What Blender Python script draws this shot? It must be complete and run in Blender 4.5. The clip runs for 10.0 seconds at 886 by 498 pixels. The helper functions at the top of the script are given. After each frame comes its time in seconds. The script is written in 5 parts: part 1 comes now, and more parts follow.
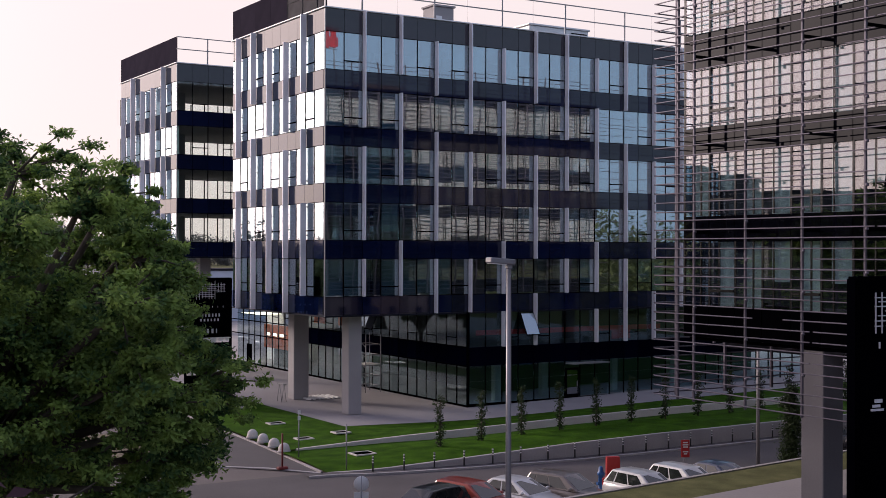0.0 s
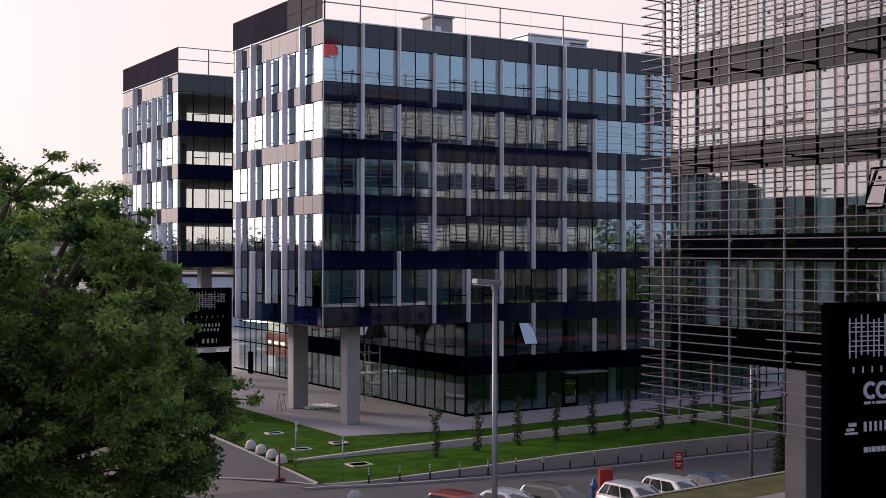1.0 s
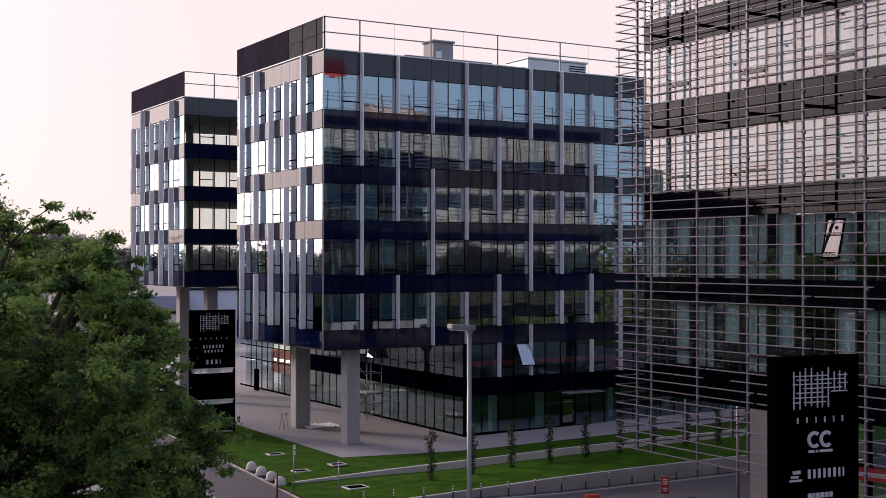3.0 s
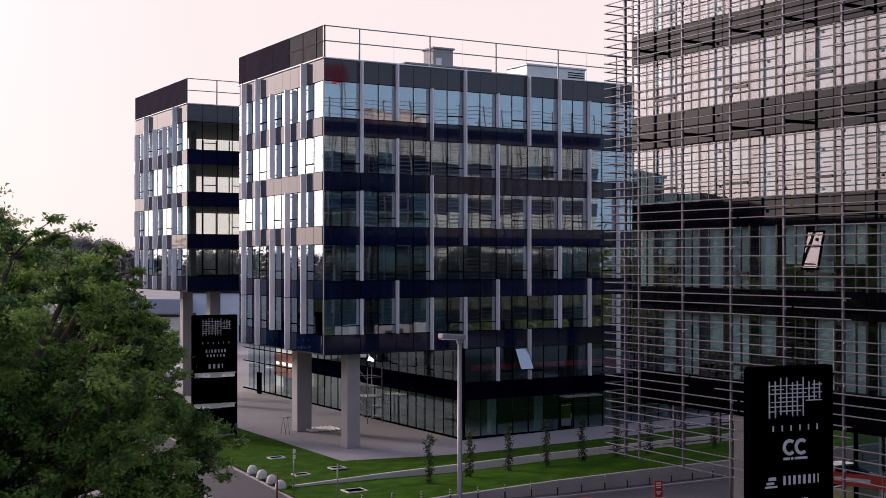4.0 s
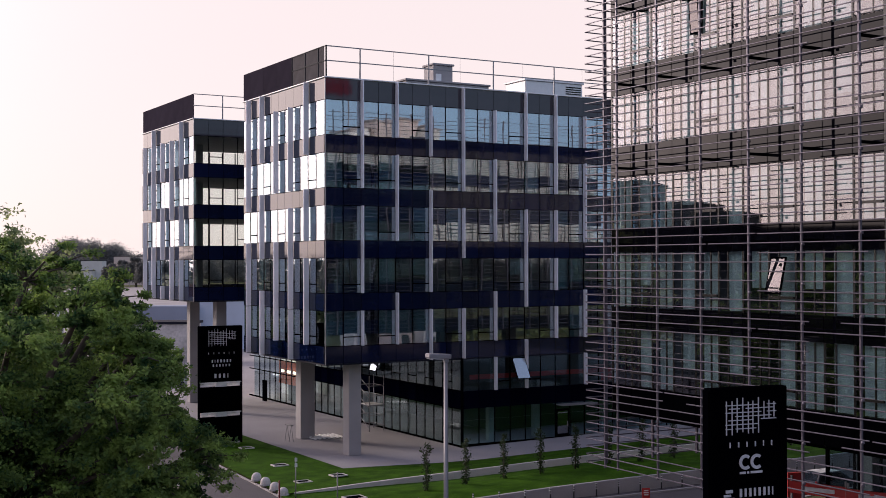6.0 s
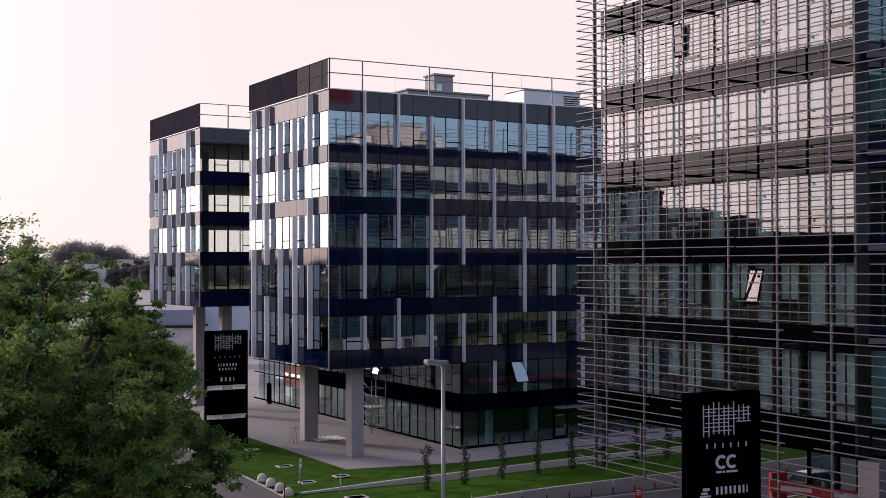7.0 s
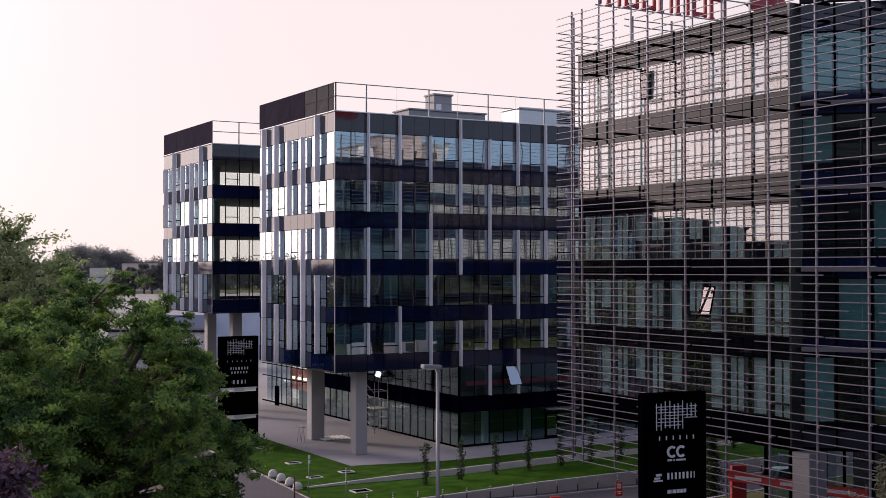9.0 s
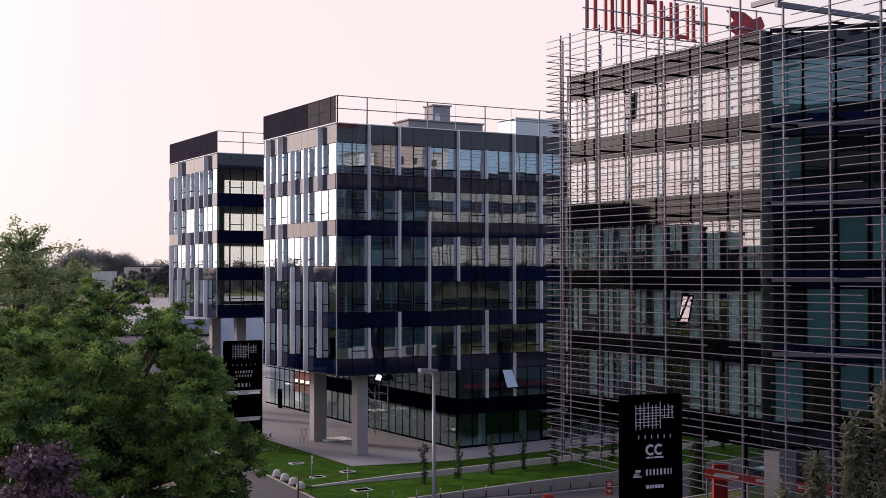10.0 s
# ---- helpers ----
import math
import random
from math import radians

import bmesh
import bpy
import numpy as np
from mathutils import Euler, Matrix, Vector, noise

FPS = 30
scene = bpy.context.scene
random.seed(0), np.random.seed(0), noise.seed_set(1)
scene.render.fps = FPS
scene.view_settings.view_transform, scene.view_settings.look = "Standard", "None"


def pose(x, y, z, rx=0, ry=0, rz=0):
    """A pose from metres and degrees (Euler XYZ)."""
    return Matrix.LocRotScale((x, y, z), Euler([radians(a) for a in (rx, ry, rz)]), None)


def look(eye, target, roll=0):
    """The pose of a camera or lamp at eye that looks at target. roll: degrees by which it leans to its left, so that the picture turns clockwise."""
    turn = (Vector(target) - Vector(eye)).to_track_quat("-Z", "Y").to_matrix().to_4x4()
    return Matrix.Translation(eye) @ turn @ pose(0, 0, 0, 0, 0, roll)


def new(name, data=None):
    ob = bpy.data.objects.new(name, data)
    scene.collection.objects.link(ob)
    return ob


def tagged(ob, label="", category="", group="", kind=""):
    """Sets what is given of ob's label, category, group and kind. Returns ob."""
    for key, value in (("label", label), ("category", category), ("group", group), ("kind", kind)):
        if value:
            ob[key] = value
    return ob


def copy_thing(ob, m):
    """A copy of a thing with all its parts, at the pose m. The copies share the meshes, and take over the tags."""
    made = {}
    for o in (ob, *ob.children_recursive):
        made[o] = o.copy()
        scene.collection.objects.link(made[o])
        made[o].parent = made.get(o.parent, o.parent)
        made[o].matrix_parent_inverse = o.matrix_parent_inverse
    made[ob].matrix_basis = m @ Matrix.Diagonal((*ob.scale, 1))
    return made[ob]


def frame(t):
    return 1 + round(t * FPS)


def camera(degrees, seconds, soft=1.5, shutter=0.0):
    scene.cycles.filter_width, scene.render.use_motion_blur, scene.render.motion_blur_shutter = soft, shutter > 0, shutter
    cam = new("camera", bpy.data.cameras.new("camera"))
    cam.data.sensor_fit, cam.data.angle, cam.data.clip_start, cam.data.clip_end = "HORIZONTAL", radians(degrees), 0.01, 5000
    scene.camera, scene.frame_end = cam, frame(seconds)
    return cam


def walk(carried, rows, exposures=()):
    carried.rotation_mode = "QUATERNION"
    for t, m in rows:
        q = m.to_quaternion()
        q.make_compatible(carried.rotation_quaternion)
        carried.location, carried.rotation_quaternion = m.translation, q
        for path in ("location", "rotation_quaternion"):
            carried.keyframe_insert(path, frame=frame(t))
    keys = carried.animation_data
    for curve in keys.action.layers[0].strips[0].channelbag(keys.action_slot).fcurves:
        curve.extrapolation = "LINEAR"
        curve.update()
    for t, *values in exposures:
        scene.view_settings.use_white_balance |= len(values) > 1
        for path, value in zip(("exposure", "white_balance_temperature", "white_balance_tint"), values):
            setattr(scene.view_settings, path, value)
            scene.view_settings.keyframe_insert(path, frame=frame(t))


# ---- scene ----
cam = camera(39.4, 10.0, soft=0.7)
PATH = [
    (0, (-35.430, -72.159, 10.889), (-9.222, -29.578, 10.986), 0.14),
    (0.5, (-35.311, -72.500, 11.098), (-9.192, -29.865, 11.253), 0.11),
    (1, (-35.237, -72.895, 11.434), (-9.238, -30.187, 11.631), 0.09),
    (1.5, (-35.183, -73.340, 11.787), (-9.310, -30.555, 12.026), 0.07),
    (2, (-35.142, -73.796, 12.169), (-9.399, -30.933, 12.469), 0.07),
    (2.5, (-35.131, -74.366, 12.449), (-9.522, -31.424, 12.835), 0.05),
    (4, (-35.285, -76.070, 12.963), (-9.988, -32.944, 13.445), -0.03),
    (4.5, (-35.362, -76.603, 13.124), (-10.156, -33.424, 13.612), -0.06),
    (5, (-35.407, -77.141, 13.301), (-10.298, -33.906, 13.820), -0.10),
    (5.5, (-35.593, -77.772, 13.492), (-10.545, -34.502, 14.041), -0.12),
    (7, (-36.986, -80.787, 13.984), (-12.085, -37.434, 14.666), -0.14),
    (7.5, (-37.614, -82.053, 14.128), (-12.757, -38.676, 14.831), -0.13),
    (8, (-38.386, -83.554, 14.243), (-13.535, -40.173, 14.980), -0.13),
    (8.5, (-39.159, -85.009, 14.363), (-14.317, -41.624, 15.140), -0.11),
    (9, (-39.875, -86.458, 14.516), (-15.064, -43.056, 15.339), -0.08),
    (9.5, (-40.580, -87.902, 14.637), (-15.793, -44.487, 15.522), -0.08),
    (10, (-41.286, -89.392, 14.813), (-16.514, -45.970, 15.757), -0.10),
]
walk(cam, [(t, look(eye, target, roll)) for t, eye, target, roll in PATH], ((0, -0.1, 6500, 12), (10, -0.1, 6500, 12)))

# ---- world, sun, exposure ----
SUN_AZ, SUN_EL = 27.0, 18.0         # degrees left of +y, degrees up
world = bpy.data.worlds.new("sky")
scene.world = world
world.use_nodes = True
wn = world.node_tree.nodes
sky = wn.new("ShaderNodeTexSky")
sky.sky_type = "NISHITA"
sky.sun_disc = False
sky.sun_elevation = radians(SUN_EL)
sky.sun_rotation = radians(-SUN_AZ)
sky.air_density, sky.dust_density, sky.ozone_density = 1.0, 1.2, 1.5
wn["Background"].inputs["Strength"].default_value = 0.06
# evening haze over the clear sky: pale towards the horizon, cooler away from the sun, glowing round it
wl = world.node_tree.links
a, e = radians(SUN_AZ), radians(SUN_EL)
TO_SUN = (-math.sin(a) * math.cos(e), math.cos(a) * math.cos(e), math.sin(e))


def sky_node(kind, **props):
    nd = wn.new("ShaderNode" + kind)
    for k, v in props.items():
        if k == "operation":
            nd.operation = v
        else:
            nd.data_type = v
    return nd


coord, sep, fade, towards, near = sky_node("TexCoord"), sky_node("SeparateXYZ"), sky_node("MapRange"), sky_node("VectorMath", operation="DOT_PRODUCT"), sky_node("MapRange")
side, veil, half, power, glow, dim, both, total = sky_node("Mix", data_type="RGBA"), sky_node("Mix", data_type="RGBA"), sky_node("MapRange"), sky_node("Math", operation="POWER"), sky_node("VectorMath", operation="SCALE"), sky_node("VectorMath", operation="SCALE"), sky_node("VectorMath", operation="ADD"), sky_node("VectorMath", operation="ADD")
fade.inputs["From Min"].default_value, fade.inputs["From Max"].default_value = 0.28, 0.85
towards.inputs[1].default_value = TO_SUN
near.inputs["From Min"].default_value, near.inputs["From Max"].default_value = -0.35, 0.45
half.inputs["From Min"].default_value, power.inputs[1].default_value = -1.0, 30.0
side.inputs[6].default_value, side.inputs[7].default_value = (7.2, 9.3, 12.6, 1), (16.9, 14.5, 14.4, 1)
veil.inputs[7].default_value = (6.0, 6.2, 9.4, 1)
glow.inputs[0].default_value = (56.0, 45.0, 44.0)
dim.inputs["Scale"].default_value = 0.18
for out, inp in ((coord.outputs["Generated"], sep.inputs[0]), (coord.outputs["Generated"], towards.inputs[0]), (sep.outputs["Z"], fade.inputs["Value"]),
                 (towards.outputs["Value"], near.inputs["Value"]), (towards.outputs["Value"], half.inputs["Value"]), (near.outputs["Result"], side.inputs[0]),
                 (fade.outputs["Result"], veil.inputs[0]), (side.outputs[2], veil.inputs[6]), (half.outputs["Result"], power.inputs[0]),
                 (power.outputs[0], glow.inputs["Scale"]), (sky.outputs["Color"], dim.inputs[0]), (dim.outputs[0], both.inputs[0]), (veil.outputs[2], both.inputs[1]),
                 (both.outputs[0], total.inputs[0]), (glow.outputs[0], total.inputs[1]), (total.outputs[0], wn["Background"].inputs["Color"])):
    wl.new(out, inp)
sun = new("sun", bpy.data.lights.new("sun", "SUN"))
sun.data.energy, sun.data.angle, sun.data.color = 2.4, radians(12), (1.0, 0.86, 0.76)
sun.matrix_world = look((0, 0, 60), (40 * math.sin(a) * math.cos(e), -40 * math.cos(a) * math.cos(e), 60 - 40 * math.sin(e)))

# ---- materials ----
MATS = {}


def material(name):
    m = bpy.data.materials.new(name)
    m.use_nodes = True
    MATS[name] = m
    return m, m.node_tree.nodes, m.node_tree.links


def surface(name, color, rough=0.6, metal=0.0, vary=0.15, scale=3.0, fine=40.0, bump=0.0, spec=0.5, island=0.0, rand=0.0, tint=None, coat=0.0):
    """A painted, mineral or metal surface with variation at two scales."""
    m, n, l = material(name)
    b = n["Principled BSDF"]
    geo = n.new("ShaderNodeTexCoord")
    big, small = n.new("ShaderNodeTexNoise"), n.new("ShaderNodeTexNoise")
    big.inputs["Scale"].default_value, small.inputs["Scale"].default_value = scale, fine
    big.inputs["Detail"].default_value = 4
    l.new(geo.outputs["Object"], big.inputs["Vector"])
    l.new(geo.outputs["Object"], small.inputs["Vector"])
    mix = n.new("ShaderNodeMix")
    mix.data_type = "FLOAT"
    mix.inputs[0].default_value = 0.35
    l.new(big.outputs["Fac"], mix.inputs[2])
    l.new(small.outputs["Fac"], mix.inputs[3])
    ramp = n.new("ShaderNodeMapRange")
    ramp.inputs["From Min"].default_value, ramp.inputs["From Max"].default_value = 0.3, 0.7
    ramp.inputs["To Min"].default_value, ramp.inputs["To Max"].default_value = 1 - vary, 1 + vary
    l.new(mix.outputs[0], ramp.inputs["Value"])
    last = ramp.outputs["Result"]
    for on, amount in ((island, "island"), (rand, "rand")):
        if on:
            src = n.new("ShaderNodeNewGeometry").outputs["Random Per Island"] if amount == "island" else n.new("ShaderNodeObjectInfo").outputs["Random"]
            r = n.new("ShaderNodeMapRange")
            r.inputs["To Min"].default_value, r.inputs["To Max"].default_value = 1 - on, 1 + on
            l.new(src, r.inputs["Value"])
            mul = n.new("ShaderNodeMath")
            mul.operation = "MULTIPLY"
            l.new(last, mul.inputs[0])
            l.new(r.outputs["Result"], mul.inputs[1])
            last = mul.outputs[0]
    scalec = n.new("ShaderNodeVectorMath")
    scalec.operation = "SCALE"
    if tint:
        mc = n.new("ShaderNodeMix")
        mc.data_type = "RGBA"
        mc.inputs[6].default_value, mc.inputs[7].default_value = (*color, 1), (*tint, 1)
        l.new(big.outputs["Fac"], mc.inputs[0])
        l.new(mc.outputs[2], scalec.inputs[0])
    else:
        scalec.inputs[0].default_value = color
    l.new(last, scalec.inputs["Scale"])
    l.new(scalec.outputs[0], b.inputs["Base Color"])
    b.inputs["Roughness"].default_value, b.inputs["Metallic"].default_value = rough, metal
    b.inputs["Specular IOR Level"].default_value = spec
    b.inputs["Coat Weight"].default_value = coat
    if bump:
        bp = n.new("ShaderNodeBump")
        bp.inputs["Strength"].default_value, bp.inputs["Distance"].default_value = bump, 0.02
        l.new(small.outputs["Fac"], bp.inputs["Height"])
        l.new(bp.outputs["Normal"], b.inputs["Normal"])
    return m


def glazing(name, through_color, base_reflect, wave=0.02, gloss=(0.9, 0.92, 0.95)):
    """Coated window glass: tinted see-through and a clear mirror image, slightly wavy from pane to pane."""
    m, n, l = material(name)
    out = n["Material Output"]
    n.remove(n["Principled BSDF"])
    tr, gl, mix = n.new("ShaderNodeBsdfTransparent"), n.new("ShaderNodeBsdfGlossy"), n.new("ShaderNodeMixShader")
    tr.inputs["Color"].default_value = (*through_color, 1)
    gl.inputs["Color"].default_value = (*gloss, 1)
    gl.inputs["Roughness"].default_value = 0.012
    lw, fr = n.new("ShaderNodeLayerWeight"), n.new("ShaderNodeMath")
    fr.operation = "POWER"
    fr.inputs[1].default_value = 4.0
    l.new(lw.outputs["Facing"], fr.inputs[0])
    mr = n.new("ShaderNodeMapRange")
    mr.inputs["To Min"].default_value, mr.inputs["To Max"].default_value = base_reflect, 1.0
    l.new(fr.outputs[0], mr.inputs["Value"])
    tc, info, add = n.new("ShaderNodeNewGeometry"), n.new("ShaderNodeObjectInfo"), n.new("ShaderNodeVectorMath")
    noisy, bp = n.new("ShaderNodeTexNoise"), n.new("ShaderNodeBump")
    noisy.inputs["Scale"].default_value, noisy.inputs["Detail"].default_value = 0.6, 0.5
    off = n.new("ShaderNodeVectorMath")
    off.operation = "SCALE"
    off.inputs[0].default_value = (7, 11, 5)
    l.new(info.outputs["Random"], off.inputs["Scale"])
    l.new(tc.outputs["Position"], add.inputs[0])
    l.new(off.outputs[0], add.inputs[1])
    l.new(add.outputs[0], noisy.inputs["Vector"])
    bp.inputs["Strength"].default_value, bp.inputs["Distance"].default_value = 1.0, wave
    l.new(noisy.outputs["Fac"], bp.inputs["Height"])
    l.new(bp.outputs["Normal"], gl.inputs["Normal"])
    l.new(mr.outputs["Result"], mix.inputs[0])
    l.new(tr.outputs[0], mix.inputs[1])
    l.new(gl.outputs[0], mix.inputs[2])
    l.new(mix.outputs[0], out.inputs["Surface"])
    return m


def leafy(name, color, tint, gloss=0.35, through_=0.3, grain=0.55):
    m, n, l = material(name)
    b = n["Principled BSDF"]
    geo = n.new("ShaderNodeNewGeometry")
    mc = n.new("ShaderNodeMix")
    mc.data_type = "RGBA"
    mc.inputs[6].default_value, mc.inputs[7].default_value = (*color, 1), (*tint, 1)
    # clump-sized noise paints lit tops and shaded gaps into the leaf colour
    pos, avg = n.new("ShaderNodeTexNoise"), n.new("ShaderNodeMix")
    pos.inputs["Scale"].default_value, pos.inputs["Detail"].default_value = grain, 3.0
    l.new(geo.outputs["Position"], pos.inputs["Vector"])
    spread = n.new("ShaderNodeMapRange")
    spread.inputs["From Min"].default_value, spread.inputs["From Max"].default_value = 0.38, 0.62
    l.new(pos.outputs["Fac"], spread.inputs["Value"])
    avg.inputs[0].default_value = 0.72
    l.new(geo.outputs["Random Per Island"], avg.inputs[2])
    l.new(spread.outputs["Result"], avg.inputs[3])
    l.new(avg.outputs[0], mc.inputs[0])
    l.new(mc.outputs[2], b.inputs["Base Color"])
    b.inputs["Roughness"].default_value = 0.6
    b.inputs["Specular IOR Level"].default_value = gloss
    tl, mix = n.new("ShaderNodeBsdfTranslucent"), n.new("ShaderNodeMixShader")
    l.new(mc.outputs[2], tl.inputs["Color"])
    mix.inputs[0].default_value = through_
    l.new(b.outputs[0], mix.inputs[1])
    l.new(tl.outputs[0], mix.inputs[2])
    l.new(mix.outputs[0], n["Material Output"].inputs["Surface"])
    return m


GLASS = glazing("coated_glass", (0.72, 0.86, 0.89), 0.35, 0.0042, (0.85, 0.90, 0.96))
GLASS_S = glazing("sash_glass", (0.8, 0.9, 0.95), 0.5, 0.002, (0.80, 0.92, 1.0))
GLASS_R = glazing("bronze_glass", (0.82, 0.90, 0.92), 0.22, 0.003, (0.80, 0.745, 0.76))
GLASS_W = glazing("wing_glass", (0.66, 0.80, 0.82), 0.10, 0.003, (0.8, 0.95, 1.0))
GLASS_F = glazing("ground_floor_glass", (0.78, 0.86, 0.88), 0.04, 0.003, (0.50, 0.58, 0.64))
GLASS_N = glazing("rear_range_glass", (0.8, 0.88, 0.88), 0.42, 0.003, (0.95, 0.90, 0.86))
GLASS_E = glazing("shopfront_glass", (0.76, 0.88, 0.91), 0.06, 0.003, (0.66, 0.88, 1.0))
GLASS_D = surface("smoked_screen_glass", (0.050, 0.045, 0.056), 0.6, vary=0.3, scale=0.9, spec=0.02)
GLASS_G = glazing("shop_glass", (0.95, 0.97, 0.96), 0.05, 0.004)
PANEL = surface("spandrel_glass", (0.003, 0.007, 0.033), 0.04, vary=0.2, scale=0.5, rand=0.3, spec=0.55)
BAND = surface("black_band_panel", (0.001, 0.0014, 0.007), 0.5, vary=0.2, scale=0.5, rand=0.3, spec=0.0)
PANEL_R = surface("bronze_spandrel", (0.002, 0.002, 0.004), 0.03, vary=0.2, scale=0.5, rand=0.3, spec=0.38)
FRAME_R = surface("bronze_frame", (0.012, 0.011, 0.012), 0.22, vary=0.1, spec=0.8)
PANEL_TOP = surface("top_panel", (0.028, 0.023, 0.036), 0.05, vary=0.15, scale=0.5, rand=0.15, spec=0.62)
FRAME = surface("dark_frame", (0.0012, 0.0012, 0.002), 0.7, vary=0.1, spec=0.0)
FIN = surface("anodised_fin", (0.84, 0.82, 0.90), 0.42, metal=0.2, vary=0.06, scale=0.6, fine=8, rand=0.06)
CLAD = surface("dark_cladding", (0.017, 0.018, 0.028), 0.7, vary=0.12, scale=0.8, rand=0.08, spec=0.1)
BOARD = surface("roof_screen_board", (0.040, 0.034, 0.048), 0.75, vary=0.15, scale=0.8, rand=0.1, spec=0.0)
WHITE_EDGE = surface("pale_metal_edge", (0.8, 0.79, 0.8), 0.4, metal=0.1, vary=0.06)
INSIDE = surface("interior_plaster", (0.30, 0.31, 0.29), 0.8, vary=0.15, scale=0.4)
# near-black room colour stands for the missing light on the ground floor
UNLIT_ROOM = surface("unlit_interior", (0.03, 0.036, 0.038), 0.7, vary=0.2, scale=0.5)
SLAB = surface("interior_slab", (0.22, 0.22, 0.21), 0.8, vary=0.15, scale=0.4)
BLIND_R = surface("pale_blind", (0.58, 0.64, 0.66), 0.8, vary=0.06, scale=1.0, fine=60, rand=0.12)
BLIND = surface("roller_blind", (0.34, 0.42, 0.41), 0.8, vary=0.06, scale=1.0, fine=60, rand=0.2)
CONCRETE = surface("smooth_concrete", (0.36, 0.335, 0.345), 0.75, vary=0.1, scale=0.6, fine=14, bump=0.1)
PAVING = surface("pale_paving", (0.30, 0.28, 0.292), 0.75, vary=0.1, scale=0.25, fine=9, bump=0.1)
CONC_DARK = surface("grey_concrete", (0.13, 0.122, 0.135), 0.8, vary=0.12, scale=0.6, fine=14, bump=0.1)
WALLC = surface("retaining_concrete", (0.40, 0.38, 0.385), 0.8, vary=0.16, scale=0.5, fine=12, bump=0.2)
ASPHALT = surface("asphalt", (0.088, 0.078, 0.083), 0.85, vary=0.32, scale=0.22, fine=30, bump=0.3)
ASPHALT_OLD = surface("worn_asphalt", (0.135, 0.113, 0.11), 0.85, vary=0.25, scale=0.2, fine=25, bump=0.3)
LAWN = surface("mown_lawn", (0.022, 0.076, 0.003), 0.9, vary=0.5, scale=0.9, fine=26, bump=1.0, spec=0.05, tint=(0.046, 0.10, 0.006))
DRYGRASS = surface("rough_grass", (0.10, 0.115, 0.045), 0.9, vary=0.4, scale=0.8, fine=20, bump=0.8, spec=0.1, tint=(0.14, 0.13, 0.06))
BLACK = surface("black_board", (0.0006, 0.0006, 0.0015), 0.7, vary=0.2, scale=1.2, spec=0.0)
LETTER = surface("pale_letter", (0.55, 0.54, 0.58), 0.5, vary=0.06)
STEEL = surface("galvanised_steel", (0.27, 0.26, 0.28), 0.45, metal=0.4, vary=0.12, scale=1.5, fine=20)
ROD = surface("aluminium_rod", (0.15, 0.135, 0.168), 0.32, metal=0.4, vary=0.1, scale=1.0, rand=0.15, spec=0.3)
RED = surface("red_enamel", (0.42, 0.02, 0.02), 0.4, vary=0.1, scale=1.5)
DIRT = surface("dry_soil", (0.15, 0.105, 0.08), 0.95, vary=0.4, scale=0.6, fine=14, bump=0.6, tint=(0.10, 0.095, 0.05))
PALE = surface("pale_concrete", (0.62, 0.57, 0.55), 0.8, vary=0.12, scale=0.3, fine=10)
STREET = surface("pale_street", (0.34, 0.31, 0.305), 0.85, vary=0.25, scale=0.1, fine=4)
DARKRED = surface("faded_red_rubber", (0.16, 0.02, 0.02), 0.7, vary=0.2, scale=3)
REDPAINT = surface("red_letter", (0.50, 0.03, 0.04), 0.45, vary=0.1, scale=1.5)
WHITE = surface("white_paint", (0.75, 0.74, 0.74), 0.5, vary=0.05)
BLUEP = surface("blue_enamel", (0.02, 0.10, 0.30), 0.4, vary=0.1)
BARK = surface("bark", (0.09, 0.07, 0.055), 0.9, vary=0.35, scale=4, fine=30, bump=0.6)
RUBBER = surface("tyre_rubber", (0.02, 0.02, 0.02), 0.8, vary=0.1)
CARGLASS = surface("car_glass", (0.015, 0.018, 0.02), 0.05, vary=0.1, spec=0.9)
PLASTIC = surface("dark_plastic", (0.03, 0.03, 0.032), 0.6, vary=0.1)
# near-black to bright range carries the crown's own shade and lit tops
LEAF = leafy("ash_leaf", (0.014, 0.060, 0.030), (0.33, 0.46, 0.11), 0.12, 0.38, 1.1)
# lifted above leaf green, with the haze on distant trees in the colour
LEAF_DARK = leafy("distant_leaf", (0.09, 0.125, 0.055), (0.20, 0.23, 0.10), 0.12)
# paled beyond leaf tones, which paints haze on the tree behind the ash
LEAF_FAR = leafy("hazed_tree_leaf", (0.26, 0.32, 0.16), (0.42, 0.47, 0.23), 0.1, 0.6)
# greyed and paled: distance haze is put into this leaf colour
LEAF_HAZED = leafy("hazed_wood_leaf", (0.15, 0.155, 0.16), (0.22, 0.22, 0.21), 0.1, 0.5)
LEAF_PURPLE = leafy("plum_leaf", (0.05, 0.025, 0.045), (0.17, 0.095, 0.13), 0.5)
LEAF_YEW = leafy("juniper_leaf", (0.085, 0.095, 0.06), (0.20, 0.19, 0.13), 0.2, 0.4)
LEAF_COL = leafy("hornbeam_leaf", (0.018, 0.035, 0.012), (0.04, 0.065, 0.02))
HOUSE = surface("house_render", (0.6, 0.58, 0.56), 0.8, vary=0.08, scale=0.3)
CREAM = surface("cream_render", (0.56, 0.47, 0.44), 0.8, vary=0.1, scale=0.3)
BROWNWALL = surface("blue_grey_sheet_wall", (0.17, 0.18, 0.22), 0.7, vary=0.15, scale=0.3)
STAINED = surface("stained_render", (0.50, 0.46, 0.45), 0.85, vary=0.45, scale=0.25, fine=3)
BLUEROOF = surface("blue_grey_roof", (0.24, 0.27, 0.36), 0.6, vary=0.1, scale=0.3)
BLUEWALL = surface("blue_white_sheet", (0.46, 0.52, 0.64), 0.6, vary=0.1, scale=0.3)
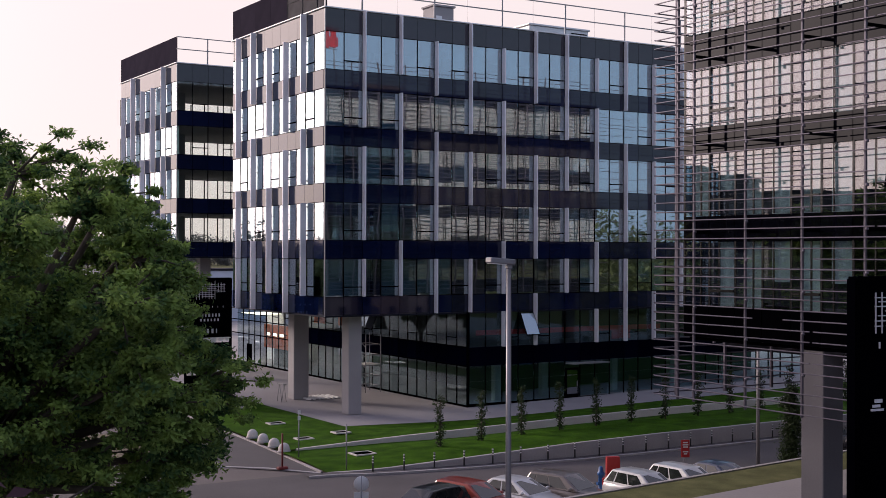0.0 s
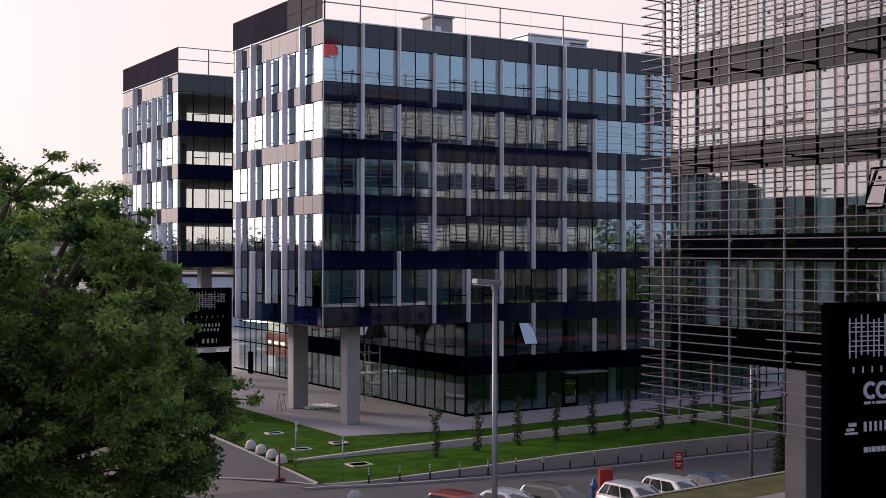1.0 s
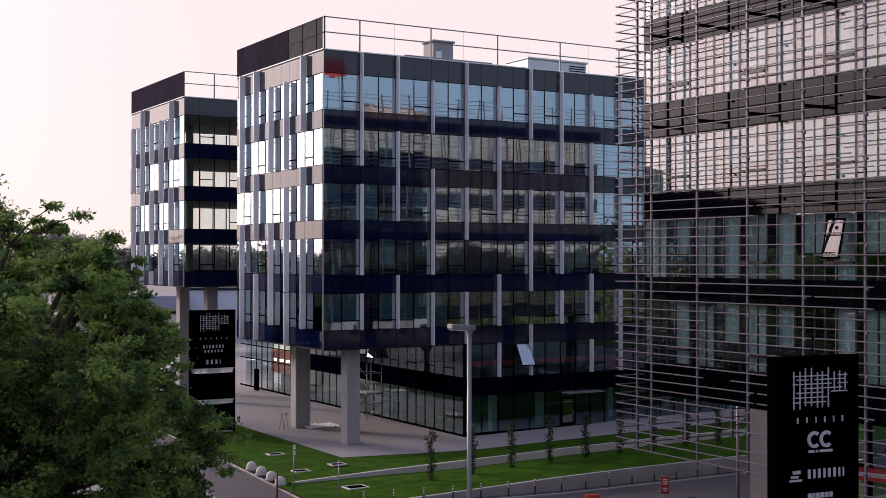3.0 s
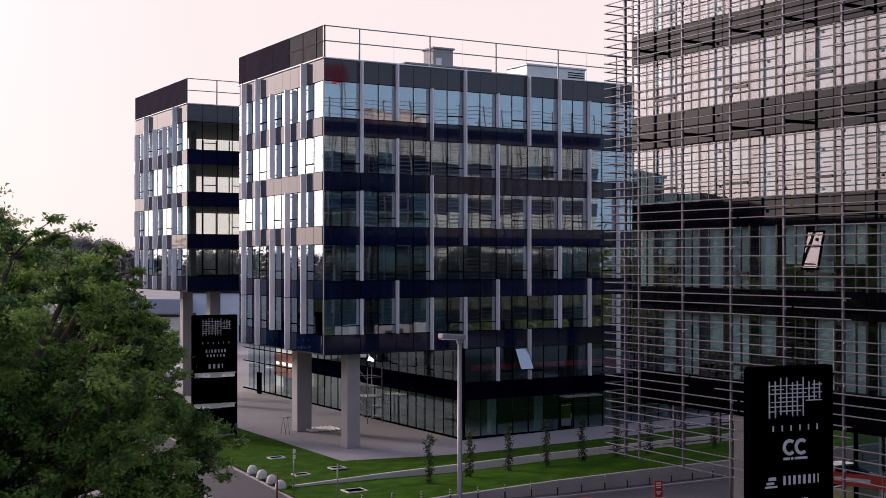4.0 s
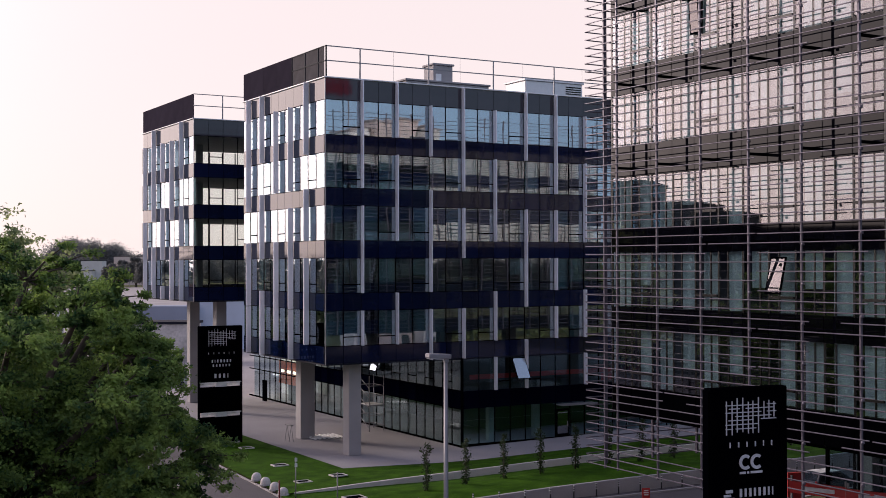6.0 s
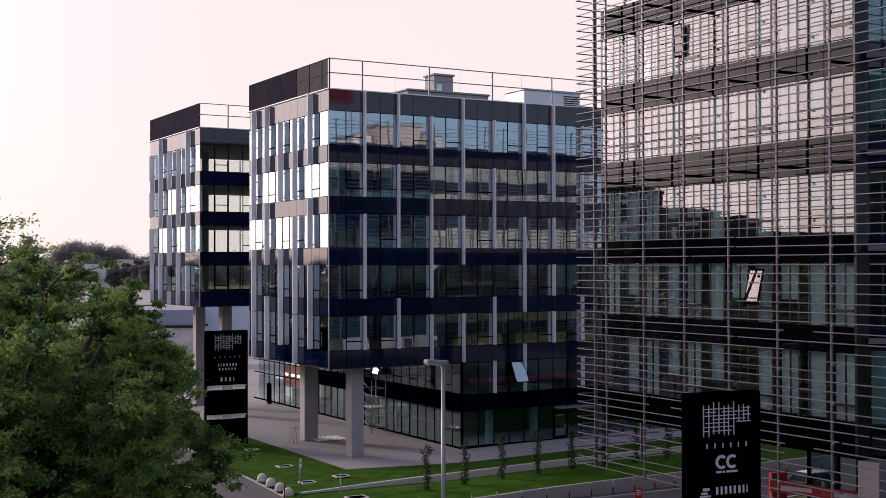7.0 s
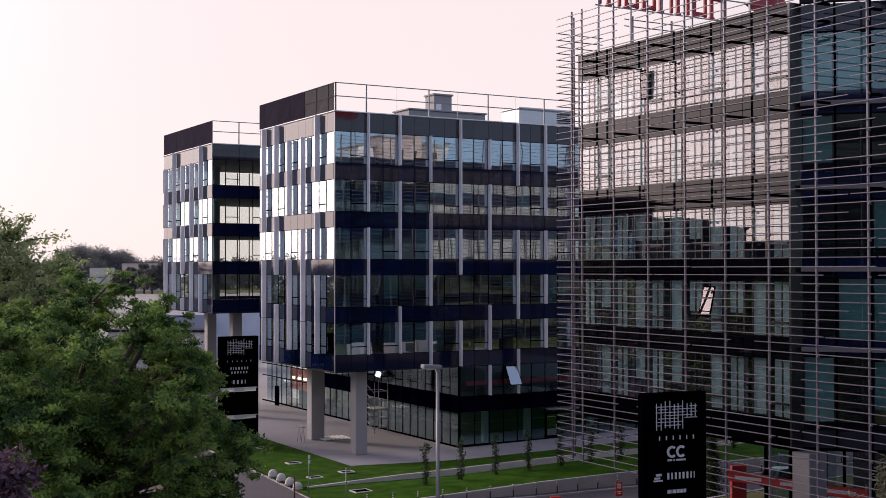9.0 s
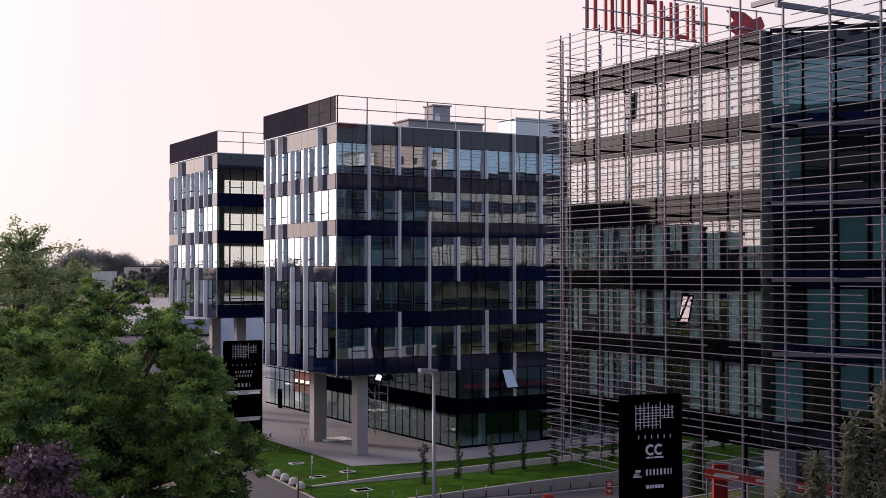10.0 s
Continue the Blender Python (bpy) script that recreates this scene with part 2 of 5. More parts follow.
ROOFT = surface("roof_tile", (0.22, 0.12, 0.09), 0.8, vary=0.2, scale=1.0)
LAMP = bpy.data.materials.new("lit_panel")
LAMP.use_nodes = True
LAMP.node_tree.nodes["Principled BSDF"].inputs["Emission Color"].default_value = (1.0, 0.78, 0.55, 1)
LAMP.node_tree.nodes["Principled BSDF"].inputs["Emission Strength"].default_value = 4.5
ORANGE = surface("orange_wall", (0.75, 0.15, 0.05), 0.6, vary=0.1)

# ---- mesh helpers ----
CACHE = {}


def box_mesh(sx, sy, sz, bevel=0.0, mat=None, key=""):
    """A box of that size centred on its own origin; alike boxes share one mesh."""
    k = (round(sx, 3), round(sy, 3), round(sz, 3), bevel, mat.name if mat else "", key)
    if k not in CACHE:
        bm = bmesh.new()
        bmesh.ops.create_cube(bm, size=1.0)
        bmesh.ops.scale(bm, vec=(sx, sy, sz), verts=bm.verts)
        if bevel:
            bmesh.ops.bevel(bm, geom=bm.edges[:], offset=bevel, segments=1, affect="EDGES")
        me = bpy.data.meshes.new("box")
        bm.to_mesh(me)
        bm.free()
        if mat:
            me.materials.append(mat)
        CACHE[k] = me
    return CACHE[k]


def tube_mesh(r0, r1, length, sides=10, mat=None):
    """A tapered tube along +z from its base."""
    k = ("tube", round(r0, 3), round(r1, 3), round(length, 3), sides, mat.name if mat else "")
    if k not in CACHE:
        bm = bmesh.new()
        bmesh.ops.create_cone(bm, cap_ends=True, segments=sides, radius1=r0, radius2=r1, depth=length)
        bmesh.ops.translate(bm, vec=(0, 0, length / 2), verts=bm.verts)
        me = bpy.data.meshes.new("tube")
        bm.to_mesh(me)
        bm.free()
        for p in me.polygons:
            p.use_smooth = len(p.vertices) == 4
        if mat:
            me.materials.append(mat)
        CACHE[k] = me
    return CACHE[k]


def put(name, me, parent=None, at=(0, 0, 0), rot=(0, 0, 0), label=""):
    ob = new(name, me)
    ob.location = at
    if any(rot):
        ob.rotation_euler = [radians(v) for v in rot]
    if parent:
        ob.parent = parent
    if label:
        ob["label"] = label
    return ob


def box(name, lo, hi, mat, parent=None, bevel=0.0, label=""):
    lo, hi = Vector(lo), Vector(hi)
    base = parent.location if parent else Vector()
    d = hi - lo
    return put(name, box_mesh(d.x, d.y, d.z, bevel, mat), parent, (lo + hi) / 2 - base, label=label)


def thing(name, at, label, category, group="", kind=""):
    ob = new(name)
    ob.empty_display_size = 0.3
    ob.location = at
    return tagged(ob, label, category, group, kind)


def mesh_ob(name, verts, faces, mat, parent=None, at=(0, 0, 0), smooth=False):
    me = bpy.data.meshes.new(name)
    me.from_pydata([tuple(v) for v in verts], [], faces)
    me.materials.append(mat)
    if smooth:
        me.polygons.foreach_set("use_smooth", [True] * len(me.polygons))
    me.update()
    return put(name, me, parent, at)


def turned(name, profile, mat, parent=None, at=(0, 0, 0), sides=20):
    """A body of revolution from (radius, height) pairs."""
    v, f = [], []
    for r, z in profile:
        v += [(r * math.cos(2 * math.pi * i / sides), r * math.sin(2 * math.pi * i / sides), z) for i in range(sides)]
    for j in range(len(profile) - 1):
        for i in range(sides):
            k = (i + 1) % sides
            f.append((j * sides + i, j * sides + k, (j + 1) * sides + k, (j + 1) * sides + i))
    f.append(tuple(range(sides))[::-1])
    f.append(tuple(range((len(profile) - 1) * sides, len(profile) * sides)))
    return mesh_ob(name, v, f, mat, parent, at, True)

# ---- ground, roads, lawns ----
PITCH, MOD, MOD_Y = 3.7, 1.387, 1.41  # storey height, window modules of the front and of the side
SOFFIT = 6.68                       # underside of the raised block
WIN_LO, WIN_HI = 1.23, 3.70         # window band above the bottom of each storey


def ramp(x, *pairs):
    return float(np.interp(x, [p[0] for p in pairs], [p[1] for p in pairs]))


def plaza_z(x):
    return max(0.0, 0.0165 * (x - 8))


def terrace_z(x):
    return ramp(x, (-6.5, 0.0), (-0.4, 0.2), (5, 0.3), (12, 0.45), (19, 0.55), (30, 0.6), (70, 0.8))


def step_z(x):
    return ramp(x, (-6.6, 0.04), (-2, 0.2), (4, 0.42))


def kerb_y(x):
    return ramp(x, (-8, -15.9), (-5.6, -16.9), (-0.6, -17.8), (6, -18.7), (14, -18.9), (80, -19.6))


def wall_top(x):
    return ramp(x, (-7.5, -0.28), (-5, -0.16), (0, 0.15), (6, 0.5), (12, 0.6), (80, 0.9))


def drive_x(y):
    return ramp(y, (-16.5, -8.0), (-11, -7.5), (-4.6, -7.0), (8, -6.3), (40, -5.0), (70, -4.0))


ROAD_Z = -0.35


def strip(name, rows, mat, label, cat, kind="structure"):
    """A ground patch from rows of points of equal number."""
    n = len(rows[0])
    v = [p for r in rows for p in r]
    f = [(j * n + i, j * n + i + 1, (j + 1) * n + i + 1, (j + 1) * n + i) for j in range(len(rows) - 1) for i in range(n - 1)]
    ob = mesh_ob(name, v, f, mat)
    return tagged(ob, label, cat, kind=kind)


mesh_ob("ground", [(-2500, -2500, -0.46), (2500, -2500, -0.46), (2500, 2500, -0.46), (-2500, 2500, -0.46)], [(0, 1, 2, 3)], DRYGRASS)
tagged(bpy.data.objects["ground"], "rough grass ground reaching the horizon", "ground", kind="structure")
XS = [-9 + 1.5 * i for i in range(60)]
road = mesh_ob("road", [(-150, -27.6, ROAD_Z), (200, -27.6, ROAD_Z), (200, -18.5, ROAD_Z), (14, -18.9, ROAD_Z), (-8, -15.4, ROAD_Z), (-150, -15.4, ROAD_Z)], [(0, 1, 2, 3, 4, 5)], ASPHALT)
tagged(road, "dark asphalt road past the office block", "road", kind="structure")
lot = mesh_ob("parking_lot", [(-60, -34, ROAD_Z - 0.004), (60, -34, ROAD_Z - 0.004), (60, -27.4, ROAD_Z - 0.004), (-60, -27.4, ROAD_Z - 0.004)], [(0, 1, 2, 3)], ASPHALT_OLD)
tagged(lot, "worn asphalt parking strip beside the road", "parking lot", kind="structure")
yard = mesh_ob("pavement", [(-90, -110, ROAD_Z - 0.01), (80, -110, ROAD_Z - 0.01), (80, -33.9, ROAD_Z - 0.01), (-90, -33.9, ROAD_Z - 0.01)], [(0, 1, 2, 3)], PAVING)
tagged(yard, "pale paved yard between the office blocks", "pavement", kind="structure")
strip("driveway", [[(-11.7, -11.3, -0.30), (-8.0, -15.8, -0.30)], [(-11.6, -11.1, -0.30), (-7.6, -12.0, -0.30)]] + [[(-11.4 + 0.02 * y, y, -0.30), (drive_x(y), y, -0.30)] for y in (-8, -4, 0, 8, 20, 40, 70)], ASPHALT, "smooth dark asphalt driveway beside the lawn", "driveway")
verge = strip("verge", [[(-15.5, -9.8, -0.31), (-11.65, -11.0, -0.29)]] + [[(-15.5, y, -0.33), (-11.4 + 0.02 * y, y, -0.27)] for y in (-8, -4, 0, 3)], DIRT, "bare brown soil verge beside the driveway", "verge")
apron = mesh_ob("forecourt", [(-90, -15.4, -0.345), (-8, -15.4, -0.345), (-8, -8, -0.345), (-11.5, -8, -0.345), (-11.5, 70, -0.345), (-90, 70, -0.345)], [(0, 1, 2, 3, 4, 5)], ASPHALT_OLD)
tagged(apron, "worn pale asphalt forecourt with patches", "forecourt", kind="structure")
near_pave = mesh_ob("near_pavement", [(-24, -5, -0.337), (-15.8, -5, -0.337), (-15.8, 16, -0.337), (-24, 16, -0.337)], [(0, 1, 2, 3)], PAVING)
tagged(near_pave, "pale concrete paving beside the forecourt", "pavement", kind="structure")
far_pave = mesh_ob("far_pavement", [(-60, 33, -0.2), (-1.0, 33, -0.2), (-1.0, 47, -0.2), (60, 47, -0.2), (250, 660, -0.2), (-60, 660, -0.2)], [(0, 1, 2, 3, 4, 5)], STREET)
tagged(far_pave, "pale pavement behind the second block", "pavement", kind="structure")
# kerbs along driveway and verge
for nm, xf, ys, w in (("kerb", drive_x, (-15.8, -12, -8, -4, 0, 8, 20, 40, 70), 0.11), ("kerb", lambda y: -11.4 + 0.02 * y, (-11.3, -8, -4, 0, 3), 0.1)):
    rows = [[(xf(y) - 0.02, y, -0.34), (xf(y) - 0.02, y, -0.22), (xf(y) + w, y, -0.22), (xf(y) + w, y, -0.34)] for y in ys]
    strip(nm, rows, CONCRETE, "pale concrete kerb along the driveway", "kerb")
strip("kerb", [[(x, kerb_y(x) - 0.75, ROAD_Z), (x, kerb_y(x) - 0.75, ROAD_Z + 0.1), (x, kerb_y(x) - 0.61, ROAD_Z + 0.11), (x, kerb_y(x) - 0.6, ROAD_Z + 0.1)] for x in XS], WALLC, "concrete kerb along the road", "kerb")
strip("footway", [[(x, kerb_y(x) - 0.6, ROAD_Z + 0.1), (x, kerb_y(x), ROAD_Z + 0.1)] for x in XS], ASPHALT, "narrow dark asphalt footway behind the kerb", "pavement")

EDGE = ((-40, -6.0), (-22, -8.7), (-15.2, -9.95), (-11.9, -11.25), (-9.7, -13.3), (-8.0, -15.9))
edge = strip("road_edge", [[(x, y, -0.36), (x, y, -0.292), (x + 0.12, y + 0.24, -0.292), (x + 0.12, y + 0.24, -0.36)] for x, y in EDGE], CONCRETE, "pale edge stone", "kerb")
tagged(edge, "flush pale concrete edge stone across the driveway mouth", "kerb", kind="structure")


def terrace(x, y):
    z = terrace_z(x) + (plaza_z(x) - terrace_z(x)) * ramp(y, (-9.9, 0), (-5.5, 1))
    return z + ramp(x - drive_x(y), (0.1, -0.14), (2.5, 0)) * ramp(y, (-9.9, 0.2), (-6, 1))


strip("lawn", [[(x, y, terrace(x, y)) for x in [drive_x(y) + 0.14, drive_x(y) + 1.0, drive_x(y) + 2.2] + XS[4:]] for y in (-9.9, -8.5, -7, -5.5, -4.5, -3.4)], LAWN, "mown green lawn terrace before the plaza", "lawn")
strip("lawn", [[(drive_x(y) + 0.14 + (-0.32 - drive_x(y) - 0.14) * k, y, -0.14 + 0.14 * min(1, k * 2.2)) for k in (0, 0.2, 0.45, 0.7, 1)] for y in (-3.4, 0, 5, 10, 16, 24, 32, 44)], LAWN, "mown green lawn beside the driveway under the sign", "lawn")
lower = strip("lawn", [[(x, kerb_y(x) + 0.2 + (-10.05 - kerb_y(x) - 0.2) * k, wall_top(x) - 0.03 + (terrace_z(x) - step_z(x) - wall_top(x)) * k * k + 0.12 * math.sin(math.pi * k)) for k in (0, 0.25, 0.5, 0.75, 1)] for x in [-7.6] + XS[2:]], LAWN, "sloping green lawn above the retaining wall", "lawn")
strip("retaining_wall", [[(x, kerb_y(x), ROAD_Z), (x, kerb_y(x), wall_top(x)), (x, kerb_y(x) + 0.22, wall_top(x)), (x, kerb_y(x) + 0.22, wall_top(x) - 0.3)] for x in [-7.6] + XS[2:]], WALLC, "low concrete retaining wall along the road", "wall")
strip("terrace_wall", [[(x, -10.1, terrace_z(x) - 0.55), (x, -10.1, terrace_z(x) + 0.02), (x, -9.9, terrace_z(x) + 0.02), (x, -9.9, terrace_z(x) - 0.3)] for x in [-6.6] + XS[2:]], PALE, "thin pale concrete terrace wall in the lawn", "wall")
plaza = strip("plaza", [[(-0.35 if k == 0 else (x if k > 0.0 else 0), y, plaza_z(x) + 0.02) for k, x in enumerate([-0.35] + [3 * i for i in range(1, 25)])] for y in (-3.6, 0, 5, 16, 30, 46)], PAVING, "pale concrete plaza under the raised office block", "plaza")
strip("plaza", [[(x, yy if k else -3.6, plaza_z(x) + 0.024) for x, yy in [(0.05, -3.62)] + [(3 * i, -3.6 - 1.6 * min(1, i / 2.6)) for i in range(1, 25)]] for k in (0, 1)], PAVING, "pale concrete plaza edge beside the lawn", "plaza")
def bank_y(x):
    """Front edge of the raised bank beside the parking."""
    return -32.7 + 0.12 * (x + 1.5)


BANK_X = (-6.0, -1.5, 5, 12, 20, 40)
bank = strip("planter_bank", [[(x, bank_y(x), ROAD_Z), (x, bank_y(x), 1.14), (x, bank_y(x) - 0.3, 1.17), (x, bank_y(x) - 1.6, 1.16), (x, bank_y(x) - 2.9, 1.14)] for x in BANK_X], DRYGRASS, "raised bank of rough dry grass beside the parking", "bank")
strip("bank_path", [[(x, bank_y(x) - 2.9, 1.15), (x, bank_y(x) - 6.2, 1.12), (x, bank_y(x) - 9.5, -0.34)] for x in BANK_X], PAVING, "pale concrete path on the raised bank", "pavement")
strip("planter_kerb", [[(x, bank_y(x) + 0.12, ROAD_Z), (x, bank_y(x) + 0.12, 1.2), (x, bank_y(x) - 0.1, 1.2), (x, bank_y(x) - 0.1, 1.0)] for x in BANK_X], CONCRETE, "pale concrete edge of the grass bank", "kerb")


# ---- the raised office blocks ----
def levels(k):
    """Bottom of spandrel, window sill, window head of storey k."""
    b = SOFFIT + PITCH * k
    return b, b + WIN_LO, b + WIN_HI


TOP = SOFFIT + 19.99
RAIL = SOFFIT + 22.26
rnd = random.Random(4)


def face(house, axis, origin, n, rows, blind=0.4, glass=None, sash=True, deep=0.0):
    """One curtain-wall face. axis 'x': runs along +x and looks to -y; 'y': runs along +y and looks to -x."""
    glass = glass or GLASS
    base = house.location
    mod = MOD if axis == "x" else MOD_Y

    def place(name, size, u, d, z, mat, bevel=0.0, label=""):
        w, t, h = size
        if axis == "x":
            return put(name, box_mesh(w, t, h, bevel, mat), house, Vector((origin[0] + u, origin[1] + d, z)) - base, label=label)
        return put(name, box_mesh(t, w, h, bevel, mat), house, Vector((origin[0] + d, origin[1] + u, z)) - base, label=label)

    for i in range(n):
        u = (i + 0.5) * mod
        for k in rows:
            b, lo, hi = levels(k)
            place("spandrel_panel", (mod - 0.035, 0.05, WIN_LO - 0.035), u, 0.03, (b + lo) / 2, PANEL)
            g = place("pane", (mod - 0.06, 0.024, hi - lo - 0.05), u, 0.05, (lo + hi) / 2, glass)
            g.rotation_euler = (radians(rnd.uniform(-0.12, 0.12)), radians(rnd.uniform(-0.12, 0.12)) if axis == "y" else 0, radians(rnd.uniform(-0.22, 0.22)))
            if sash and i % 2 == 1 and (i // 2 + k) % 3 != 2:
                place("vent_bar", (mod - 0.1, 0.06, 0.075), u, 0.035, lo + 0.62, FRAME)
            if rnd.random() < blind:
                drop = rnd.choice((1.0, 1.0, 1.0, 0.75, 0.5))
                hgt = (hi - lo - 0.1) * drop
                place("blind", (mod - 0.1, 0.012, hgt), u, 0.22, hi - 0.05 - hgt / 2, BLIND)
    for i in range(n + 1):
        for k in rows:
            b, lo, hi = levels(k)
            if 0 < i < n:
                place("mullion", (0.055, 0.09, PITCH - 0.004), i * mod, 0.06, b + PITCH / 2, FRAME)
    for k in rows:
        b, lo, hi = levels(k)
        place("transom", (n * mod, 0.08, 0.05), n * mod / 2, 0.065, lo, FRAME)
        place("transom", (n * mod, 0.08, 0.05), n * mod / 2, 0.065, hi, FRAME)
    return place


def blades(house, axis, origin, spans):
    """Upright sun blades that stand off the glass: spans of (module line, (z from, z to) above the soffit ...)."""
    base = house.location
    for line, *parts in spans:
        for lo, hi in parts:
            h = hi - lo
            if axis == "x":
                at = Vector((origin[0] + line * 2 * MOD - 0.02, origin[1] - 0.235, SOFFIT + (lo + hi) / 2))
                size = (0.085, 0.42, h)
            else:
                at = Vector((origin[0] - 0.235, origin[1] + line * 2 * MOD_Y - 0.02, SOFFIT + (lo + hi) / 2))
                size = (0.42, 0.085, h)
            b = put("fin", box_mesh(*size, 0.012, FIN), house, at - base)
            for q in range(max(2, int(h / 1.25))):
                z = -h / 2 + 0.25 + q * (h - 0.5) / max(1, int(h / 1.25) - 1)
                off = (0.03, 0.21, z) if axis == "x" else (0.21, 0.03, z)
                put("bracket", box_mesh(0.07, 0.1, 0.09, 0, FRAME), b, off)


def roof_edge(house, x0, y0, lx, ly, dark_from):
    """Top panels, pale coping, railing on the front, screen on the side."""
    base = house.location
    n = round(lx / MOD)
    for i in range(n):
        box("top_panel", (x0 + i * MOD + 0.012, y0 + 0.005, SOFFIT + 18.52), (x0 + (i + 1) * MOD - 0.012, y0 + 0.05, TOP - 0.02), PANEL_TOP, house)
    for i in range(round(ly / MOD_Y)):
        box("top_panel", (x0 + 0.005, y0 + i * MOD_Y + 0.012, SOFFIT + 18.52), (x0 + 0.05, y0 + (i + 1) * MOD_Y - 0.012, TOP - 0.02), PANEL_TOP, house)
    box("coping", (x0 - 0.12, y0 - 0.12, TOP), (x0 + lx, y0 + 0.25, TOP + 0.09), WHITE_EDGE, house, 0.02, "pale metal coping")
    box("coping", (x0 - 0.12, y0 + 0.25, TOP), (x0 + 0.25, y0 + ly, TOP + 0.09), WHITE_EDGE, house, 0.02, "pale metal coping")
    m = 0
    while x0 + 2.72 + m * 5.58 < x0 + lx:
        put("rail_post", box_mesh(0.11, 0.07, RAIL - TOP - 0.1, 0.01, STEEL), house, Vector((x0 + 2.72 + m * 5.58, y0 + 0.06, (RAIL + TOP) / 2 + 0.05)) - base)
        m += 1
    for z in (RAIL - 0.03, (RAIL + TOP) / 2 + 0.08):
        box("rail", (x0, y0 + 0.03, z - 0.035), (x0 + lx, y0 + 0.09, z + 0.035), STEEL, house)
    for q in range(int(lx / 2.79)):
        box("rail_glass_joint", (x0 + 5.4 + q * 5.58 - 0.008, y0 + 0.05, TOP + 0.12), (x0 + 5.4 + q * 5.58 + 0.008, y0 + 0.07, RAIL - 0.07), STEEL, house)
    # side screen: dark boards, glazed towards the corner
    yy = y0 + dark_from
    while yy < y0 + ly - 0.1:
        y2 = min(yy + 2.79, y0 + ly)
        box("screen_board", (x0 + 0.02, yy + 0.01, TOP + 0.1), (x0 + 0.07, y2 - 0.01, RAIL), BOARD, house)
        yy = y2
    if dark_from > 0.3:
        for p in (0.0, dark_from * 0.22, dark_from * 0.6, dark_from):
            box("screen_post", (x0 + 0.03, y0 + p - 0.05, TOP + 0.09), (x0 + 0.11, y0 + p + 0.05, RAIL), CLAD, house)
        box("screen_rail", (x0 + 0.03, y0, RAIL - 0.06), (x0 + 0.11, y0 + dark_from, RAIL), CLAD, house)
        box("screen_rail", (x0 + 0.03, y0, (RAIL + TOP) / 2 + 0.04), (x0 + 0.11, y0 + dark_from, (RAIL + TOP) / 2 + 0.12), CLAD, house)
        for p, q in ((0.05, 0.2), (0.24, 0.58), (0.62, 0.98)):
            box("screen_pane", (x0 + 0.06, y0 + dark_from * p, TOP + 0.12), (x0 + 0.075, y0 + dark_from * q, RAIL - 0.07), GLASS_D, house)


def office_block(x0, y0, lx, ly, first, label):
    house = thing("office_building", (x0, y0, 0), label, "office building")
    z0 = SOFFIT + PITCH * first
    rows = range(first, 5)
    # floors, ceilings, back walls
    for k in range(first, 6):
        z = SOFFIT + PITCH * k
        box("floor_slab", (x0 + 0.16, y0 + 0.16, z + (0.05 if k > first else -0.0)), (x0 + lx - 0.16, y0 + ly - 0.16, z + (0.95 if k > first else 0.9)), SLAB, house)
    box("roof_slab", (x0 + 0.1, y0 + 0.1, TOP - 0.5), (x0 + lx - 0.1, y0 + ly - 0.1, TOP - 0.02), CLAD, house)
    box("soffit", (x0 + 0.02, y0 + 0.02, z0 - 0.1), (x0 + lx - 0.02, y0 + ly - 0.02, z0 - 0.004), CLAD, house)
    for c in ((x0, y0),):
        box("corner_post", (c[0] - 0.03, c[1] - 0.03, z0 - 0.05), (c[0] + 0.03, c[1] + 0.03, TOP), STEEL, house)
    return house


NX, NY = 32, 11
main = office_block(0, 0, NX * MOD, 15.82, 0, "six-storey office block of dark glass raised on columns")
face(main, "x", (0, 0), NX, range(0, 5), 0.4)
face(main, "y", (0, 0.24), NY, range(0, 5), 0.5)
T20, T18, T16, T14, T12, T11, T8, T7, T5, T3, T1, T0, TM = 19.98, 18.5, 16.03, 14.8, 12.33, 11.1, 8.63, 7.4, 4.93, 3.7, 1.23, 0.0, -2.47
blades(main, "x", (0, 0), [
    (1, (T12, T20), (T5, T11), (T1, T3)), (2, (T16, T20), (T8, T14), (T1, T5)), (3, (T14, T18), (T5, T12), (T0, T3)),
    (4, (T12, T20), (T7, T11), (T0, T3)), (5, (T16, T18), (T8, T14), (T1, T5), (TM, T0)), (6, (T14, T20), (T3, T11), (TM, T1)),
    (7, (T12, T20), (T8, T11), (T5, T7), (T1, T3)), (8, (T16, T18), (T8, T14), (T1, T5), (TM, T0)), (9, (T14, T20), (T5, T12), (TM, T3)),
    (10, (T12, T18), (T3, T11), (TM, T1)), (11, (T16, T20), (T7, T14), (T0, T5)), (12, (T14, T18), (T5, T12), (T0, T3)), (13, (T12, T20), (T3, T8), (TM, T1))])
blades(main, "y", (0, 0), [
    (1, (T14, T20), (T8, T12), (T1, T7)), (2, (T12, T18), (T3, T11), (T0, T3 - 0.05)), (3, (T12, T18), (T1, T8)),
    (4, (T14, T20), (T7, T12), (T0, T5)), (5, (T11, T20), (T3, T8), (T0, T3 - 0.05))])
roof_edge(main, 0, 0, NX * MOD, 15.82, 6.0)
# far walls, core, inner columns
box("rear_wall", (0.1, 15.72, SOFFIT), (NX * MOD, 15.82, TOP), CLAD, main)
box("end_wall", (NX * MOD - 0.1, 0.1, SOFFIT), (NX * MOD, 15.7, TOP), CLAD, main)
